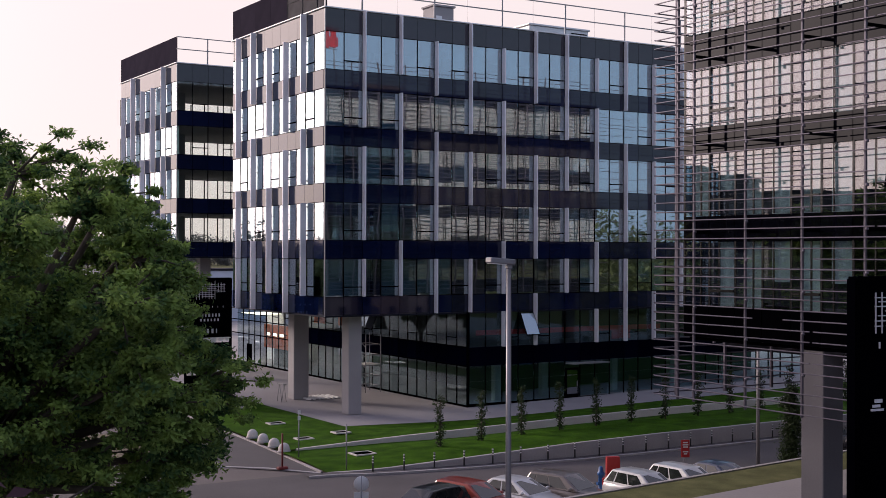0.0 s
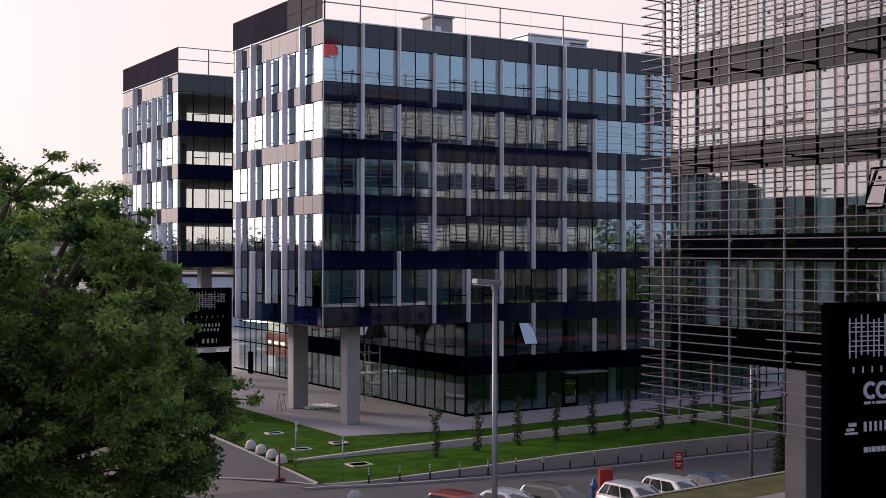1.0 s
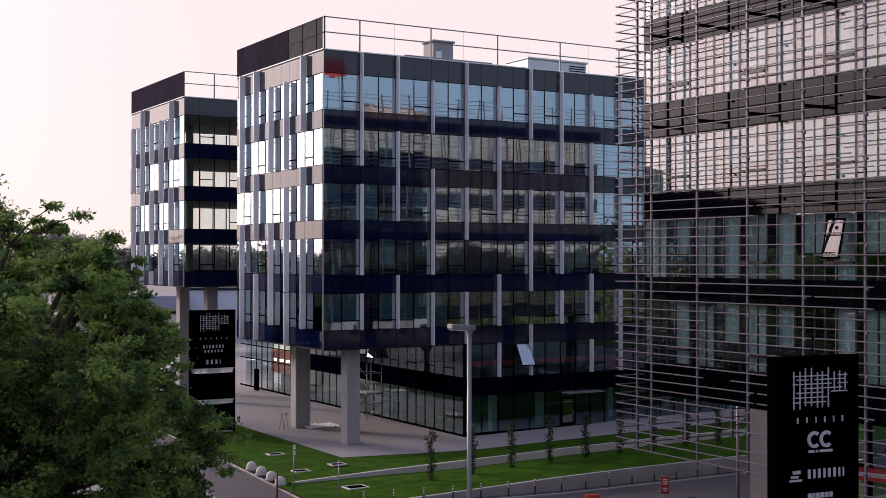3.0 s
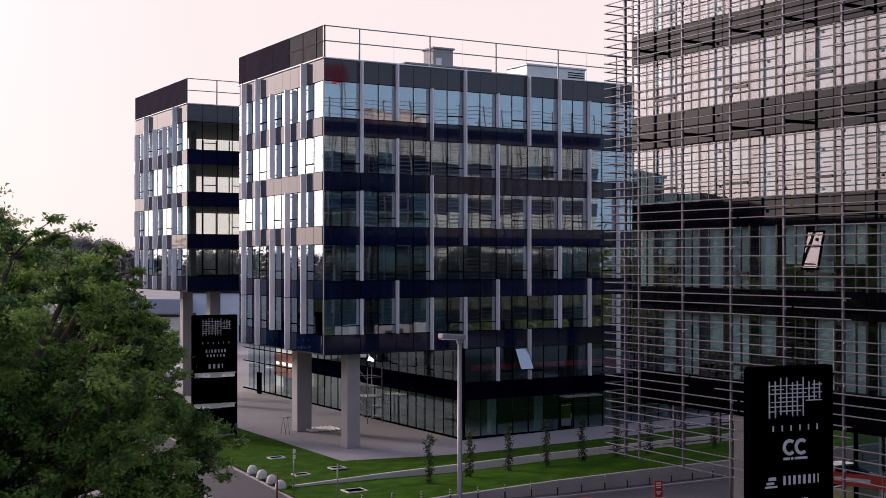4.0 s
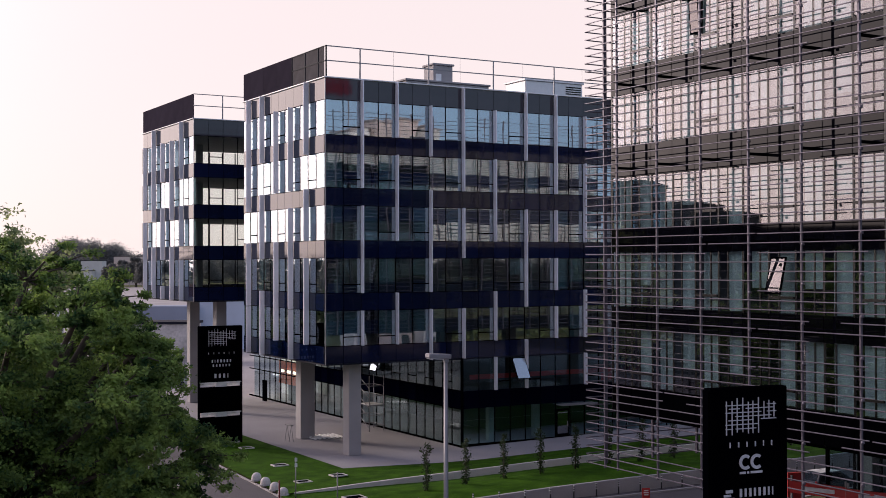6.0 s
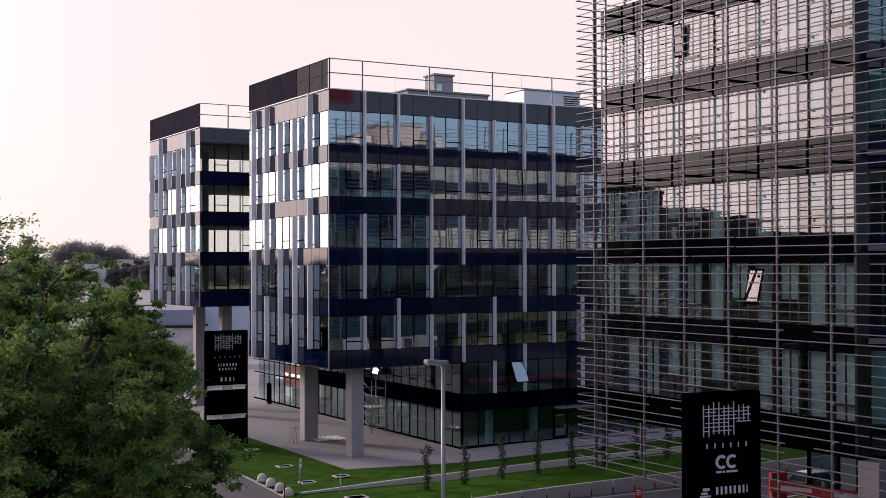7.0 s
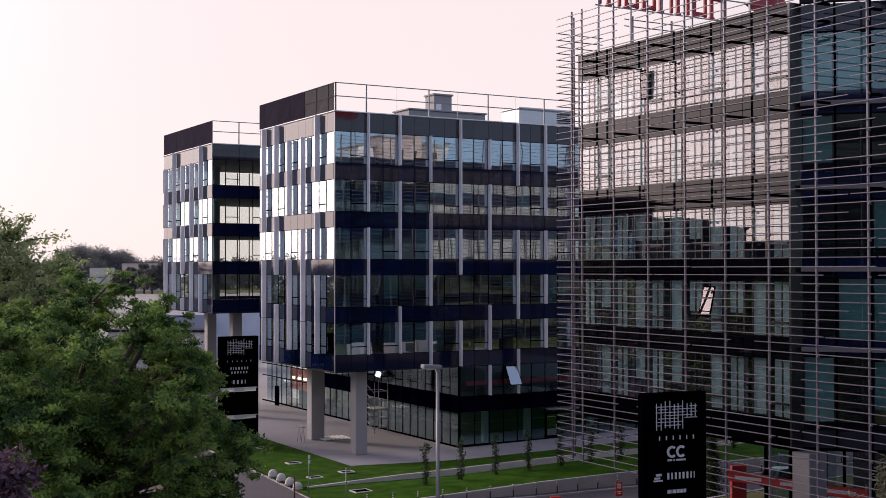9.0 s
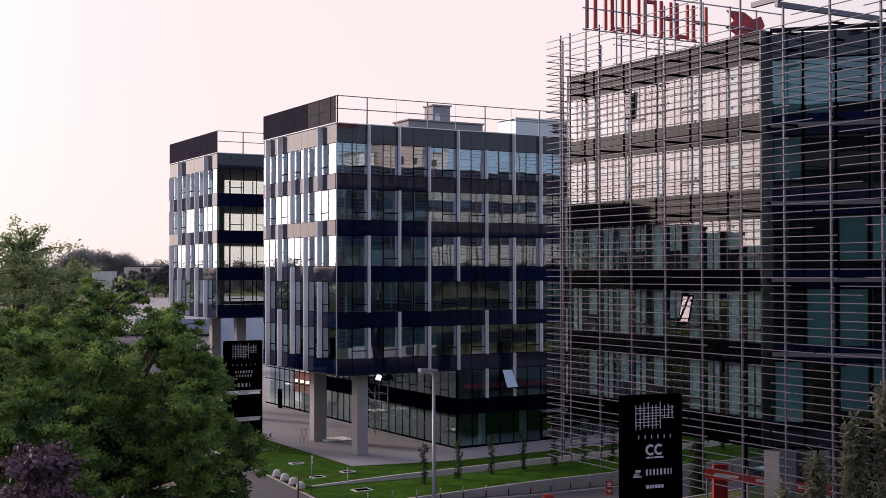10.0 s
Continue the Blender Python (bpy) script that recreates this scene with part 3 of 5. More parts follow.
for k in range(5):
    z = SOFFIT + PITCH * k + 0.96
    box("partition", (7.0, 6.2, z), (NX * MOD - 1, 6.35, z + 2.72), INSIDE, main)
    box("partition", (6.6, 6.4, z), (6.75, 15.6, z + 2.72), INSIDE, main)
    for i in range(6):
        put("inner_column", box_mesh(0.5, 0.5, 2.72, 0.01, INSIDE), main, (2.4 + 8.37 * i, 2.9, z + 1.36))
box("ceiling_lamp", (13.2, 3.1, SOFFIT + PITCH * 5 - 0.02), (14.4, 3.3, SOFFIT + PITCH * 5 + 0.03), WHITE, main)

# ground floor: flush part under the front, long glass wall under the overhang
gf = thing("ground_floor", (11, 0, 0), "glazed ground floor with black band under the office block", "ground floor")
n_e = NX - 8
for i in range(n_e):
    u = 11.16 + (i + 0.5) * MOD
    zf = plaza_z(u)
    put("pane", box_mesh(MOD - 0.06, 0.024, 2.42, 0, GLASS_E), gf, (u - 11, 0.05, SOFFIT - 1.24))
    put("band_panel", box_mesh(MOD - 0.02, 0.06, 1.3, 0, BAND), gf, (u - 11, 0.03, SOFFIT - 3.12))
    put("shop_pane", box_mesh(MOD - 0.07, 0.024, SOFFIT - 3.77 - zf - 0.12, 0, GLASS_E), gf, (u - 11, 0.06, (SOFFIT - 3.77 + zf + 0.12) / 2))
    put("mullion", box_mesh(0.06, 0.1, SOFFIT - 0.02, 0, FRAME), gf, (u - 11 - MOD / 2, 0.08, SOFFIT / 2))
    if i % 2 == 0 and i % 3:
        put("vent_bar", box_mesh(MOD - 0.1, 0.06, 0.075, 0, FRAME), gf, (u - 11, 0.035, SOFFIT - 1.85))
for j in range(30):
    v = (j + 0.5) * MOD + 0.12
    put("upper_pane", box_mesh(0.024, MOD - 0.06, 2.35, 0, GLASS_F), gf, (0.05, v, SOFFIT - 1.25))
    put("band_panel" if v < 26 else "middle_pane", box_mesh(0.06 if v < 26 else 0.024, MOD - 0.04, 1.3, 0, BAND if v < 26 else GLASS_F), gf, (0.03, v, SOFFIT - 3.12))
    put("shop_pane", box_mesh(0.024, MOD - 0.07, 2.75, 0, GLASS_F), gf, (0.06, v, 1.48))
    put("mullion", box_mesh(0.1, 0.06, SOFFIT - 0.12, 0, FRAME), gf, (0.08, v - MOD / 2, SOFFIT / 2 - 0.05))
    if j % 2:
        put("vent_bar", box_mesh(0.06, MOD - 0.1, 0.07, 0, FRAME), gf, (0.035, v, SOFFIT - 1.85))
box("base_rail", (10.97, 0.12, 0.02), (11.07, 43, 0.2), FRAME, gf)
box("base_rail", (11.1, 0.0, 0.02), (NX * MOD, 0.1, 0.28), FRAME, gf)
for z in (SOFFIT - 2.46, SOFFIT - 3.78):
    box("transom", (10.98, 0.12, z - 0.04), (11.09, 43, z + 0.04), FRAME, gf)
put("corner_post", box_mesh(0.14, 0.14, SOFFIT, 0.01, FRAME), gf, (0.03, 0.03, SOFFIT / 2))
box("inner_floor", (11.2, 0.2, 0.02), (NX * MOD, 43, 0.06), UNLIT_ROOM, gf)
box("inner_ceiling", (11.2, 0.2, SOFFIT - 3.6), (NX * MOD, 26.2, SOFFIT - 2.6), UNLIT_ROOM, gf)
box("inner_wall", (17.5, 6.0, 0.06), (NX * MOD, 6.2, SOFFIT - 0.12), UNLIT_ROOM, gf)
box("inner_wall", (17.5, 6.2, 0.06), (17.7, 26.0, SOFFIT - 0.12), UNLIT_ROOM, gf)
box("inner_wall", (17.5, 33.0, 0.06), (17.7, 43.0, SOFFIT - 0.12), INSIDE, gf)
box("orange_wall", (12.3, 32.6, 1.7), (12.5, 38.2, 3.9), ORANGE, gf, label="bright orange inner wall")
for y in (32.8, 34.3, 35.9):
    box("wall_lamp", (11.66, y - 0.34, 2.94), (11.8, y + 0.34, 3.2), LAMP, gf, 0.03, "glowing warm white wall lamp")
    box("lamp_arm", (11.8, y - 0.03, 3.05), (12.3, y + 0.03, 3.11), FRAME, gf)
box("lobby_counter", (12.4, 33.0, 0.06), (13.0, 36.0, 1.69), UNLIT_ROOM, gf, label="dark lobby counter front")
box("lobby_wall", (14.6, 38.8, 0.06), (14.8, 43.0, 4.8), WHITE, gf, label="white lobby wall")
box("lobby_lamp", (11.8, 38.4, 4.75), (14.2, 42.6, 4.8), LAMP, gf, label="glowing ceiling lamp of the lobby")
box("red_band", (12.0, 0.45, 5.0), (29.0, 0.5, 5.36), RED, gf, label="dark red band on the inner wall")
box("red_band", (24.2, 0.45, 4.35), (26.0, 0.5, 4.99), RED, gf, label="dark red band on the inner wall")
for x in (14.4, 18.6, 25.2, 31.0, 36.5):
    box("inner_pillar", (x, 1.6, 0.06), (x + 0.5, 2.1, SOFFIT - 3.62), INSIDE, gf)
door_gf = box("entrance_door", (19.5, -0.03, 0.25), (20.7, 0.02, 2.4), FRAME, gf, label="black framed side door")
put("door_glass", box_mesh(0.95, 0.06, 1.75, 0, GLASS), door_gf, (0, 0, 0.05))
put("door_handle", box_mesh(0.04, 0.06, 0.4, 0, STEEL), door_gf, (0.45, -0.05, -0.1))
box("door_canopy", (19.5, -0.9, 2.72), (22.9, 0.0, 2.80), STEEL, gf, label="thin grey metal canopy over the door")
for y in (26, 31):
    box("orange_wall", (15.2, y, SOFFIT - 2.5), (15.4, y + 2.2, SOFFIT - 1.2), ORANGE, gf, label="orange panel behind the glass")
roof_p = box("podium_roof", (11, 15.9, SOFFIT - 0.1), (NX * MOD, 43, SOFFIT + 0.2), CLAD)
tagged(roof_p, "flat dark podium roof between the blocks", "roof", kind="structure")

second = office_block(0, 28.14, 20 * MOD, 15.66, 1, "raised second office block of dark glass and fins")
face(second, "x", (0, 28.14), 8, range(1, 5), 0.06, GLASS_G)
face(second, "y", (0, 28.14 + 0.1), 11, range(1, 5), 0.3)
blades(second, "y", (0, 28.14), [(1, (T14, T20), (T8, T12), (T3, T7)), (2, (T11, T18), (T3, T8)), (3, (T14, T18), (T7, T12), (T3, T5)), (4, (T11, T20), (T3, T8)), (5, (T12, T18), (T3, T11))])
roof_edge(second, 0, 28.14, 20 * MOD, 15.66, 0.1)
# the far side of the second block is glazed as well: daylight shows through
base2 = second.location
for i in range(10):
    for k in range(1, 5):
        b, lo, hi = levels(k)
        put("rear_pane", box_mesh(MOD - 0.06, 0.024, hi - lo - 0.05, 0, GLASS_G), second, Vector(((i + 0.5) * MOD, 43.72, (lo + hi) / 2)) - base2)
        put("rear_spandrel", box_mesh(MOD - 0.02, 0.05, WIN_LO, 0, PANEL), second, Vector(((i + 0.5) * MOD, 43.72, (b + lo) / 2)) - base2)
        put("rear_mullion", box_mesh(0.09, 0.09, hi - lo, 0, FRAME), second, Vector((i * MOD, 43.72, (lo + hi) / 2)) - base2)
for k in range(1, 5):
    z = SOFFIT + PITCH * k + 0.96
    for i in range(3):
        put("inner_column", box_mesh(0.55, 0.55, 2.72, 0.01, INSIDE), second, Vector((3.2 + 5.6 * i, 36, z + 1.36)) - base2)

# columns under both blocks
for x, y, h in ((2.72, 1.42, SOFFIT), (3.28, 11.0, SOFFIT), (3.45, 31.0, SOFFIT + PITCH), (3.95, 40.0, SOFFIT + PITCH)):
    c = thing("column", (x, y, 0), "square grey concrete column carrying the raised block", "column", "columns under the blocks")
    put("shaft", box_mesh(1.2 if 5 < y < 20 else 0.98, 1.0, h - 0.1, 0.03, CONCRETE), c, (0, 0, (h - 0.1) / 2 + 0.02))

# roof plant
for (x0, y0, x1, y1, z1), lab in (((16.0, 12.9, 17.9, 14.6, TOP + 3.95), "grey metal ventilation tower on the roof"), ((12.9, 12, 21, 15, TOP + 2.3), "low grey plant room on the roof"), ((24.8, 12, 31, 15.2, TOP + 3.15), "pale louvred cooling unit on the roof")):
    u = thing("roof_unit", (x0, y0, TOP), lab, "roof unit")
    skin = WHITE_EDGE if x0 > 20 else CONCRETE
    box("casing", (x0, y0, TOP - 0.02), (x1, y1, z1), skin, u, 0.04)
    box("cap", (x0 - 0.12, y0 - 0.12, z1), (x1 + 0.12, y1 + 0.12, z1 + 0.16), skin, u, 0.03)
    if x1 - x0 < 3:
        box("vent_hood", (x0 + 0.2, y0 - 0.06, z1 - 1.5), (x0 + 0.75, y0 - 0.005, z1 - 0.75), WHITE_EDGE, u, 0.01, "pale square vent")
    for q in range(5 if x0 > 20 else 0):
        box("louvre", (x0 + (x1 - x0) * 0.7, y0 - 0.05, z1 - 0.35 - q * 0.2), (x1 - 0.2, y0 - 0.005, z1 - 0.27 - q * 0.2), FRAME, u)


# ---- the screened office building ----
RX = -7.135                          # glass line
SILLS = (9.15, 12.07, 14.95, 18.03, 20.96)
HEADS = (11.22, 14.05, 16.85, 19.93, 22.89)
RSOFF, RTOP = 8.1, 24.08
Y_N, Y_S = -41.42, -54.14
scr = thing("screened_office", (RX, Y_N, 0), "five-storey dark office building behind a screen of metal rods", "office building")
sb = scr.location
nb = 11
rb = (Y_N - Y_S) / nb
for i in range(nb):
    yc = Y_N - (i + 0.5) * rb
    for k in range(5):
        lo, hi = SILLS[k], HEADS[k]
        nxt = SILLS[k + 1] if k < 4 else RTOP
        put("pane", box_mesh(0.024, rb - 0.04, hi - lo, 0, GLASS_R), scr, Vector((RX + 0.05, yc, (lo + hi) / 2)) - sb)
        put("spandrel_panel", box_mesh(0.06, rb - 0.03, nxt - hi - 0.04, 0, PANEL_R), scr, Vector((RX + 0.03, yc, (nxt + hi) / 2)) - sb)
        if i % 3 == 1:
            put("vent_bar", box_mesh(0.07, rb - 0.14, 0.085, 0, FRAME_R), scr, Vector((RX + 0.03, yc, lo + 0.5)) - sb)
        if rnd.random() < 0.92:
            h = (hi - lo) * rnd.choice((1, 1, 1, 0.6))
            put("blind", box_mesh(0.012, round(rb * 0.66, 2), h, 0, BLIND_R), scr, Vector((RX + 0.25, yc, hi - h / 2)) - sb)
    # lowest band in matte black: its dark mirror image is put into the colour
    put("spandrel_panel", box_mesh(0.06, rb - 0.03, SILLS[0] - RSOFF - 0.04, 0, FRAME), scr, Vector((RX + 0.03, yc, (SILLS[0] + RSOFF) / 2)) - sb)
    put("mullion", box_mesh(0.05, 0.075, RTOP - RSOFF, 0, FRAME_R), scr, Vector((RX + 0.052, yc + rb / 2, (RTOP + RSOFF) / 2)) - sb)
    for k in range(5):
        put("glazing_bar", box_mesh(0.045, 0.05, HEADS[k] - SILLS[k], 0, FRAME_R), scr, Vector((RX + 0.055, yc + rb * (0.12 if i % 2 else -0.16), (HEADS[k] + SILLS[k]) / 2)) - sb)


def flat_plate(name, z0, z1, mat):
    """A floor of the building, following its bent outline."""
    pts = [(RX + 0.14, Y_N - 0.14), (RX + 0.14, Y_S), (RX + 0.75, Y_S - 0.05), (RX + 22, Y_S - 23.2), (40, Y_S - 23.2), (40, Y_N - 0.14)]
    n = len(pts)
    vs = [(x, y, z) for z in (z0, z1) for x, y in pts]
    return mesh_ob(name, [Vector(p) - sb for p in vs], [tuple(range(n)), tuple(range(n, 2 * n))[::-1]] + [(i, i + n, (i + 1) % n + n, (i + 1) % n) for i in range(n)], mat, scr)


for z in (RSOFF, *(h + 0.12 for h in HEADS)):
    flat_plate("floor_slab", z, z + 0.6, CLAD)
# near-black soffit colour paints in the undercroft's shade
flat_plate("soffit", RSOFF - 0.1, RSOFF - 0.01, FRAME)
flat_plate("roof_slab", RTOP - 0.4, RTOP - 0.05, CLAD)
for i in range(6):
    xc = RX + 0.15 + (i + 0.5) * 1.1
    for k in range(5):
        lo, hi = SILLS[k], HEADS[k]
        nxt = SILLS[k + 1] if k < 4 else RTOP
        put("north_pane", box_mesh(1.0, 0.024, hi - lo, 0, GLASS_R), scr, Vector((xc, Y_N - 0.05, (lo + hi) / 2)) - sb)
        put("north_panel", box_mesh(1.07, 0.06, nxt - hi - 0.04, 0, PANEL), scr, Vector((xc, Y_N - 0.03, (nxt + hi) / 2)) - sb)
    put("north_panel", box_mesh(1.07, 0.06, SILLS[0] - RSOFF - 0.04, 0, PANEL), scr, Vector((xc, Y_N - 0.03, (SILLS[0] + RSOFF) / 2)) - sb)
# rear range, further north, which the other block mirrors
RR_X, RR_Y, RR_TOP, RR_N = 3.5, -32.2, 26.5, 32
RR_S, RR_H = (8.1, 11.8, 15.45, 19.35, 23.05), (10.72, 14.3, 17.85, 21.75, 25.5)
rear = thing("rear_range", (RR_X, RR_Y, 0), "dark glazed rear range of the screened office", "office building")
for i in range(RR_N):
    u = (i + 0.5) * 1.4
    for k in range(5):
        lo, hi = RR_S[k], RR_H[k]
        nxt = RR_S[k + 1] if k < 4 else RR_TOP
        put("pane", box_mesh(1.34, 0.024, hi - lo, 0, GLASS_N), rear, (u, -0.05, (lo + hi) / 2))
        put("spandrel_panel", box_mesh(1.37, 0.06, nxt - hi - 0.04, 0, PANEL), rear, (u, -0.03, (nxt + hi) / 2))
        if rnd.random() < 0.7:
            h = (hi - lo) * rnd.choice((1, 1, 0.7))
            put("blind", box_mesh(1.1, 0.012, h, 0, BLIND), rear, (u, -0.25, hi - h / 2))
    put("mullion", box_mesh(0.07, 0.07, RR_TOP - 6.7, 0, FRAME), rear, (u - 0.7, -0.05, (RR_TOP + 6.7) / 2))
    put("spandrel_panel", box_mesh(1.37, 0.06, 1.36, 0, PANEL), rear, (u, -0.03, 7.4))
for z in (6.7, *(h + 0.15 for h in RR_H)):
    box("floor_slab", (RR_X, RR_Y - 9, z), (RR_X + RR_N * 1.4, RR_Y - 0.14, z + 0.75), CLAD, rear)
box("end_wall", (RR_X, RR_Y - 9, 6.7), (RR_X + 0.2, RR_Y - 0.1, RR_TOP), CLAD, rear)
box("rear_wall", (RR_X + 0.2, RR_Y - 5, 6.7), (RR_X + RR_N * 1.4, RR_Y - 4.8, RR_TOP), CLAD, rear)
for i in range(5):
    put("pillar", box_mesh(1.0, 1.0, 6.69 - ROAD_Z, 0.02, CONC_DARK), rear, (10 + 8.4 * i, -3.5, (6.69 + ROAD_Z) / 2))
rsc = thing("rod_screen", (RR_X, RR_Y + 1.0, 0), "metal rod screen before the rear range", "screen")
for q in range(16):
    put("post", box_mesh(0.11, 0.11, 22.0, 0.015, ROD), rsc, (0.5 + q * 2.84, -0.1, 17.8))
    for h in RR_H:
        put("bracket", box_mesh(0.08, 0.85, 0.1, 0, FRAME), rsc, (0.5 + q * 2.84, -0.58, h + 0.4))
rq = random.Random(19)
for n in range(58):
    x = rq.choice((0.0, 0.0, 2.8))
    while x < 42:
        ln = rq.choice((8.5, 11.4, 14.2))
        put("rod", box_mesh(ln, 0.05, 0.055, 0.012, ROD), rsc, (x + ln / 2, 0, 6.95 + n * 0.38))
        x += ln + rq.choice((0, 0, 2.84))
for lo, hi in zip(SILLS, HEADS):
    box("partition", (RX + 3.6, Y_S, lo - 0.1), (RX + 3.75, Y_N - 0.3, hi + 0.1), CLAD, scr)
# wing beyond the corner, turned towards the yard
WANG = 43.0
wd, wn_ = Vector((math.sin(radians(WANG)), -math.cos(radians(WANG)), 0)), Vector((-math.cos(radians(WANG)), -math.sin(radians(WANG)), 0))
W0 = Vector((RX + 0.55, Y_S - 0.05, 0))


def wing(name, u, out, z, size, mat):
    """A piece of the wing: u metres along it, out metres before its glass."""
    return put(name, box_mesh(size[0], size[1], size[2], 0, mat), scr, W0 + wd * u + wn_ * out + Vector((0, 0, z)) - sb, (0, 0, -90 + WANG))


for i in range(24):
    u = (i + 0.5) * 1.2
    for k in range(5):
        lo, hi = SILLS[k] - 0.1, HEADS[k] + 0.1
        nxt = SILLS[k + 1] if k < 4 else RTOP
        wing("wing_pane", u, 0, (lo + hi) / 2, (1.14, 0.024, hi - lo), GLASS_W)
        wing("wing_panel", u, 0, (nxt + hi) / 2, (1.18, 0.06, nxt - hi - 0.12), PANEL)
        if rnd.random() < 0.55:
            h = (hi - lo) * rnd.choice((1, 1, 0.8))
            wing("blind", u, -0.25, hi - h / 2, (1.0, 0.012, h), BLIND)
    wing("wing_mullion", u - 0.6, 0, (RTOP + RSOFF) / 2, (0.08, 0.08, RTOP - RSOFF), FRAME)
box("return_wall", (RX, Y_S - 0.1, RSOFF), (RX + 0.6, Y_S, RTOP), FRAME_R, scr)
for k in range(4):
    wing("slab_edge", 14.4, 0.16, (HEADS[k] + SILLS[k + 1]) / 2, (28.8, 0.25, 0.16), CONC_DARK)
wing("wing_coping", 14.4, 0.1, RTOP + 0.05, (28.8, 0.3, 0.12), CLAD)
for q in range(4):
    box("roof_beam", (RX - 0.8, Y_S - 1.8 - q * 3.7, RTOP + 0.55), (RX + 4.8 + q * 3.2, Y_S - 1.64 - q * 3.7, RTOP + 0.75), ROD, scr)
box("roof_beam", (RX - 0.8, -71, RTOP + 0.76), (RX - 0.64, Y_S - 0.4, RTOP + 0.95), ROD, scr)

# rod screen in front of it: rods of both faces meet in points at the corner
SX, SY = -7.925, -40.83
POLE = 2.244
screen = thing("rod_screen", (SX, SY, 0), "facade screen of thin horizontal metal rods on upright posts", "screen")
ss = screen.location
rr = random.Random(9)
npole = 18
S_LO, S_HI = 6.1, 25.9
for p in range(npole):
    y = SY - 1.81 - p * POLE
    top = S_HI if p < 6 else 24.6
    put("post", box_mesh(0.075, 0.085, top - S_LO, 0.015, ROD), screen, Vector((SX + 0.1, y, (top + S_LO) / 2)) - ss)
    if p < 14:
        for q in range(14):
            put("clamp", tube_mesh(0.055, 0.045, 0.08, 8, ROD), screen, Vector((SX + 0.02, y - 0.12, 6.7 + 1.2 * q + 0.3 * (p % 3))) - ss, (0, 0, 0))
    if p < 12:
        for k, h in enumerate(HEADS):
            for dz in ((0.3,) if k < 4 else (0.15, 0.75)):
                put("bracket", box_mesh(RX - SX - 0.1, 0.07, 0.09, 0, FRAME), screen, Vector(((SX + RX) / 2 + 0.05, y, h + dz)) - ss)
for y, x in ((SY - 1.06, SX + 0.1), (SY - 0.1, SX + 0.9)):
    put("post", box_mesh(0.085, 0.085, S_HI - S_LO, 0.015, ROD), screen, Vector((x, y, (S_HI + S_LO) / 2)) - ss)
for q in range(1, 20):
    top = S_HI if q < 2 else 8.9
    put("post", box_mesh(0.10, 0.10, top - S_LO, 0.015, ROD), screen, Vector((SX + 0.9 + q * POLE, SY - 0.1, (top + S_LO) / 2)) - ss)
z = S_LO + 0.1
while z < S_HI:
    y = SY
    far = SY - 1.81 - (4 if z > 24.3 else npole - 1) * POLE
    # staggered lengths, joined past the posts
    while y > far:
        bays = rr.choice((2, 3, 4, 5)) if y > Y_S else rr.choice((2, 4, 6))
        y2 = max(far, y - bays * POLE)
        gap = rr.choice((0, 0, 1)) if y > Y_S else rr.choice((0, 1))
        ln = y - y2 - 0.12
        if ln > 0.5:
            put("rod", box_mesh(0.04, round(ln, 1), 0.036, 0.01, ROD), screen, Vector((SX, (y + y2) / 2, z + rr.uniform(-0.012, 0.012))) - ss)
        y = y2 - gap * POLE * rr.choice((0.5, 1.0))
    if z < 25.4:
        lx = rr.choice((24, 33, 42)) if z < 8.6 else rr.choice((2.6, 3.6))
        put("rod", box_mesh(lx, 0.045, 0.04, 0.01, ROD), screen, Vector((SX + lx / 2, SY - 0.01, z + 0.012)) - ss)
    z += 0.3

# open sashes
def sash(parent, at, w, h, rot, glass, name="open_sash", label="open top-hung window sash"):
    s = put(name, box_mesh(w, 0.04, h, 0.006, FRAME), parent, at, rot, label)
    put("sash_pane", box_mesh(w - 0.12, 0.05, h - 0.12, 0, glass), s)
    return s


sash(main, (16.0, -0.47, SOFFIT - 0.93), 1.2, 1.75, (-28, 0, 0), GLASS_S)
sash(gf, (-0.36, 13.5, SOFFIT - 1.38), 1.6, 1.15, (-20.7, 0, -97.3), GLASS_S)
sash(scr, Vector((RX - 0.2, -50.05, 13.27)) - sb, 0.68, 1.2, (-14, 0, -90), GLASS_R)
sash(scr, Vector((RX - 0.1, -46.2, 22.15)) - sb, 0.5, 1.2, (4, 0, -90), GLASS_R)

# ---- red roof sign of the screened building: plain red shapes, seen from behind ----
SGY, SGZ = -42.7, 26.2
sign = thing("roof_sign", (-7.0, SGY, RTOP), "red roof sign of tall metal shapes on a steel frame", "sign")
sp = sign.location
rs = random.Random(3)
x = -7.0
for w in (0.3, 0.78, 0.8, 0.78, 0.8, 0.78, 0.85, 1.0):
    fr_ = put("sign_shape", box_mesh(0.2, 0.14, 1.75, 0.03, REDPAINT), sign, Vector((x + 0.1, SGY, SGZ + 0.88)) - sp)
    if w > 0.5:
        put("sign_bar", box_mesh(0.17, 0.14, 1.75, 0.03, REDPAINT), fr_, (w - 0.18, 0, 0))
        put("sign_bar", box_mesh(w - 0.36, 0.12, 0.18, 0.02, REDPAINT), fr_, (w / 2 - 0.09, 0, rs.choice((0.75, 0.05, -0.75))))
        put("sign_foot", box_mesh(0.32, 0.13, 0.09, 0.01, REDPAINT), fr_, (0, 0, -0.87))
    x += w + 0.2
v = [(1.7, 0.0), (2.5, -0.12), (4.1, -0.05), (4.35, 0.4), (4.0, 0.75), (4.3, 1.2), (4.05, 1.65), (3.5, 1.45), (2.9, 1.75), (1.8, 1.75), (2.3, 1.3), (1.75, 0.9), (2.4, 0.6)]
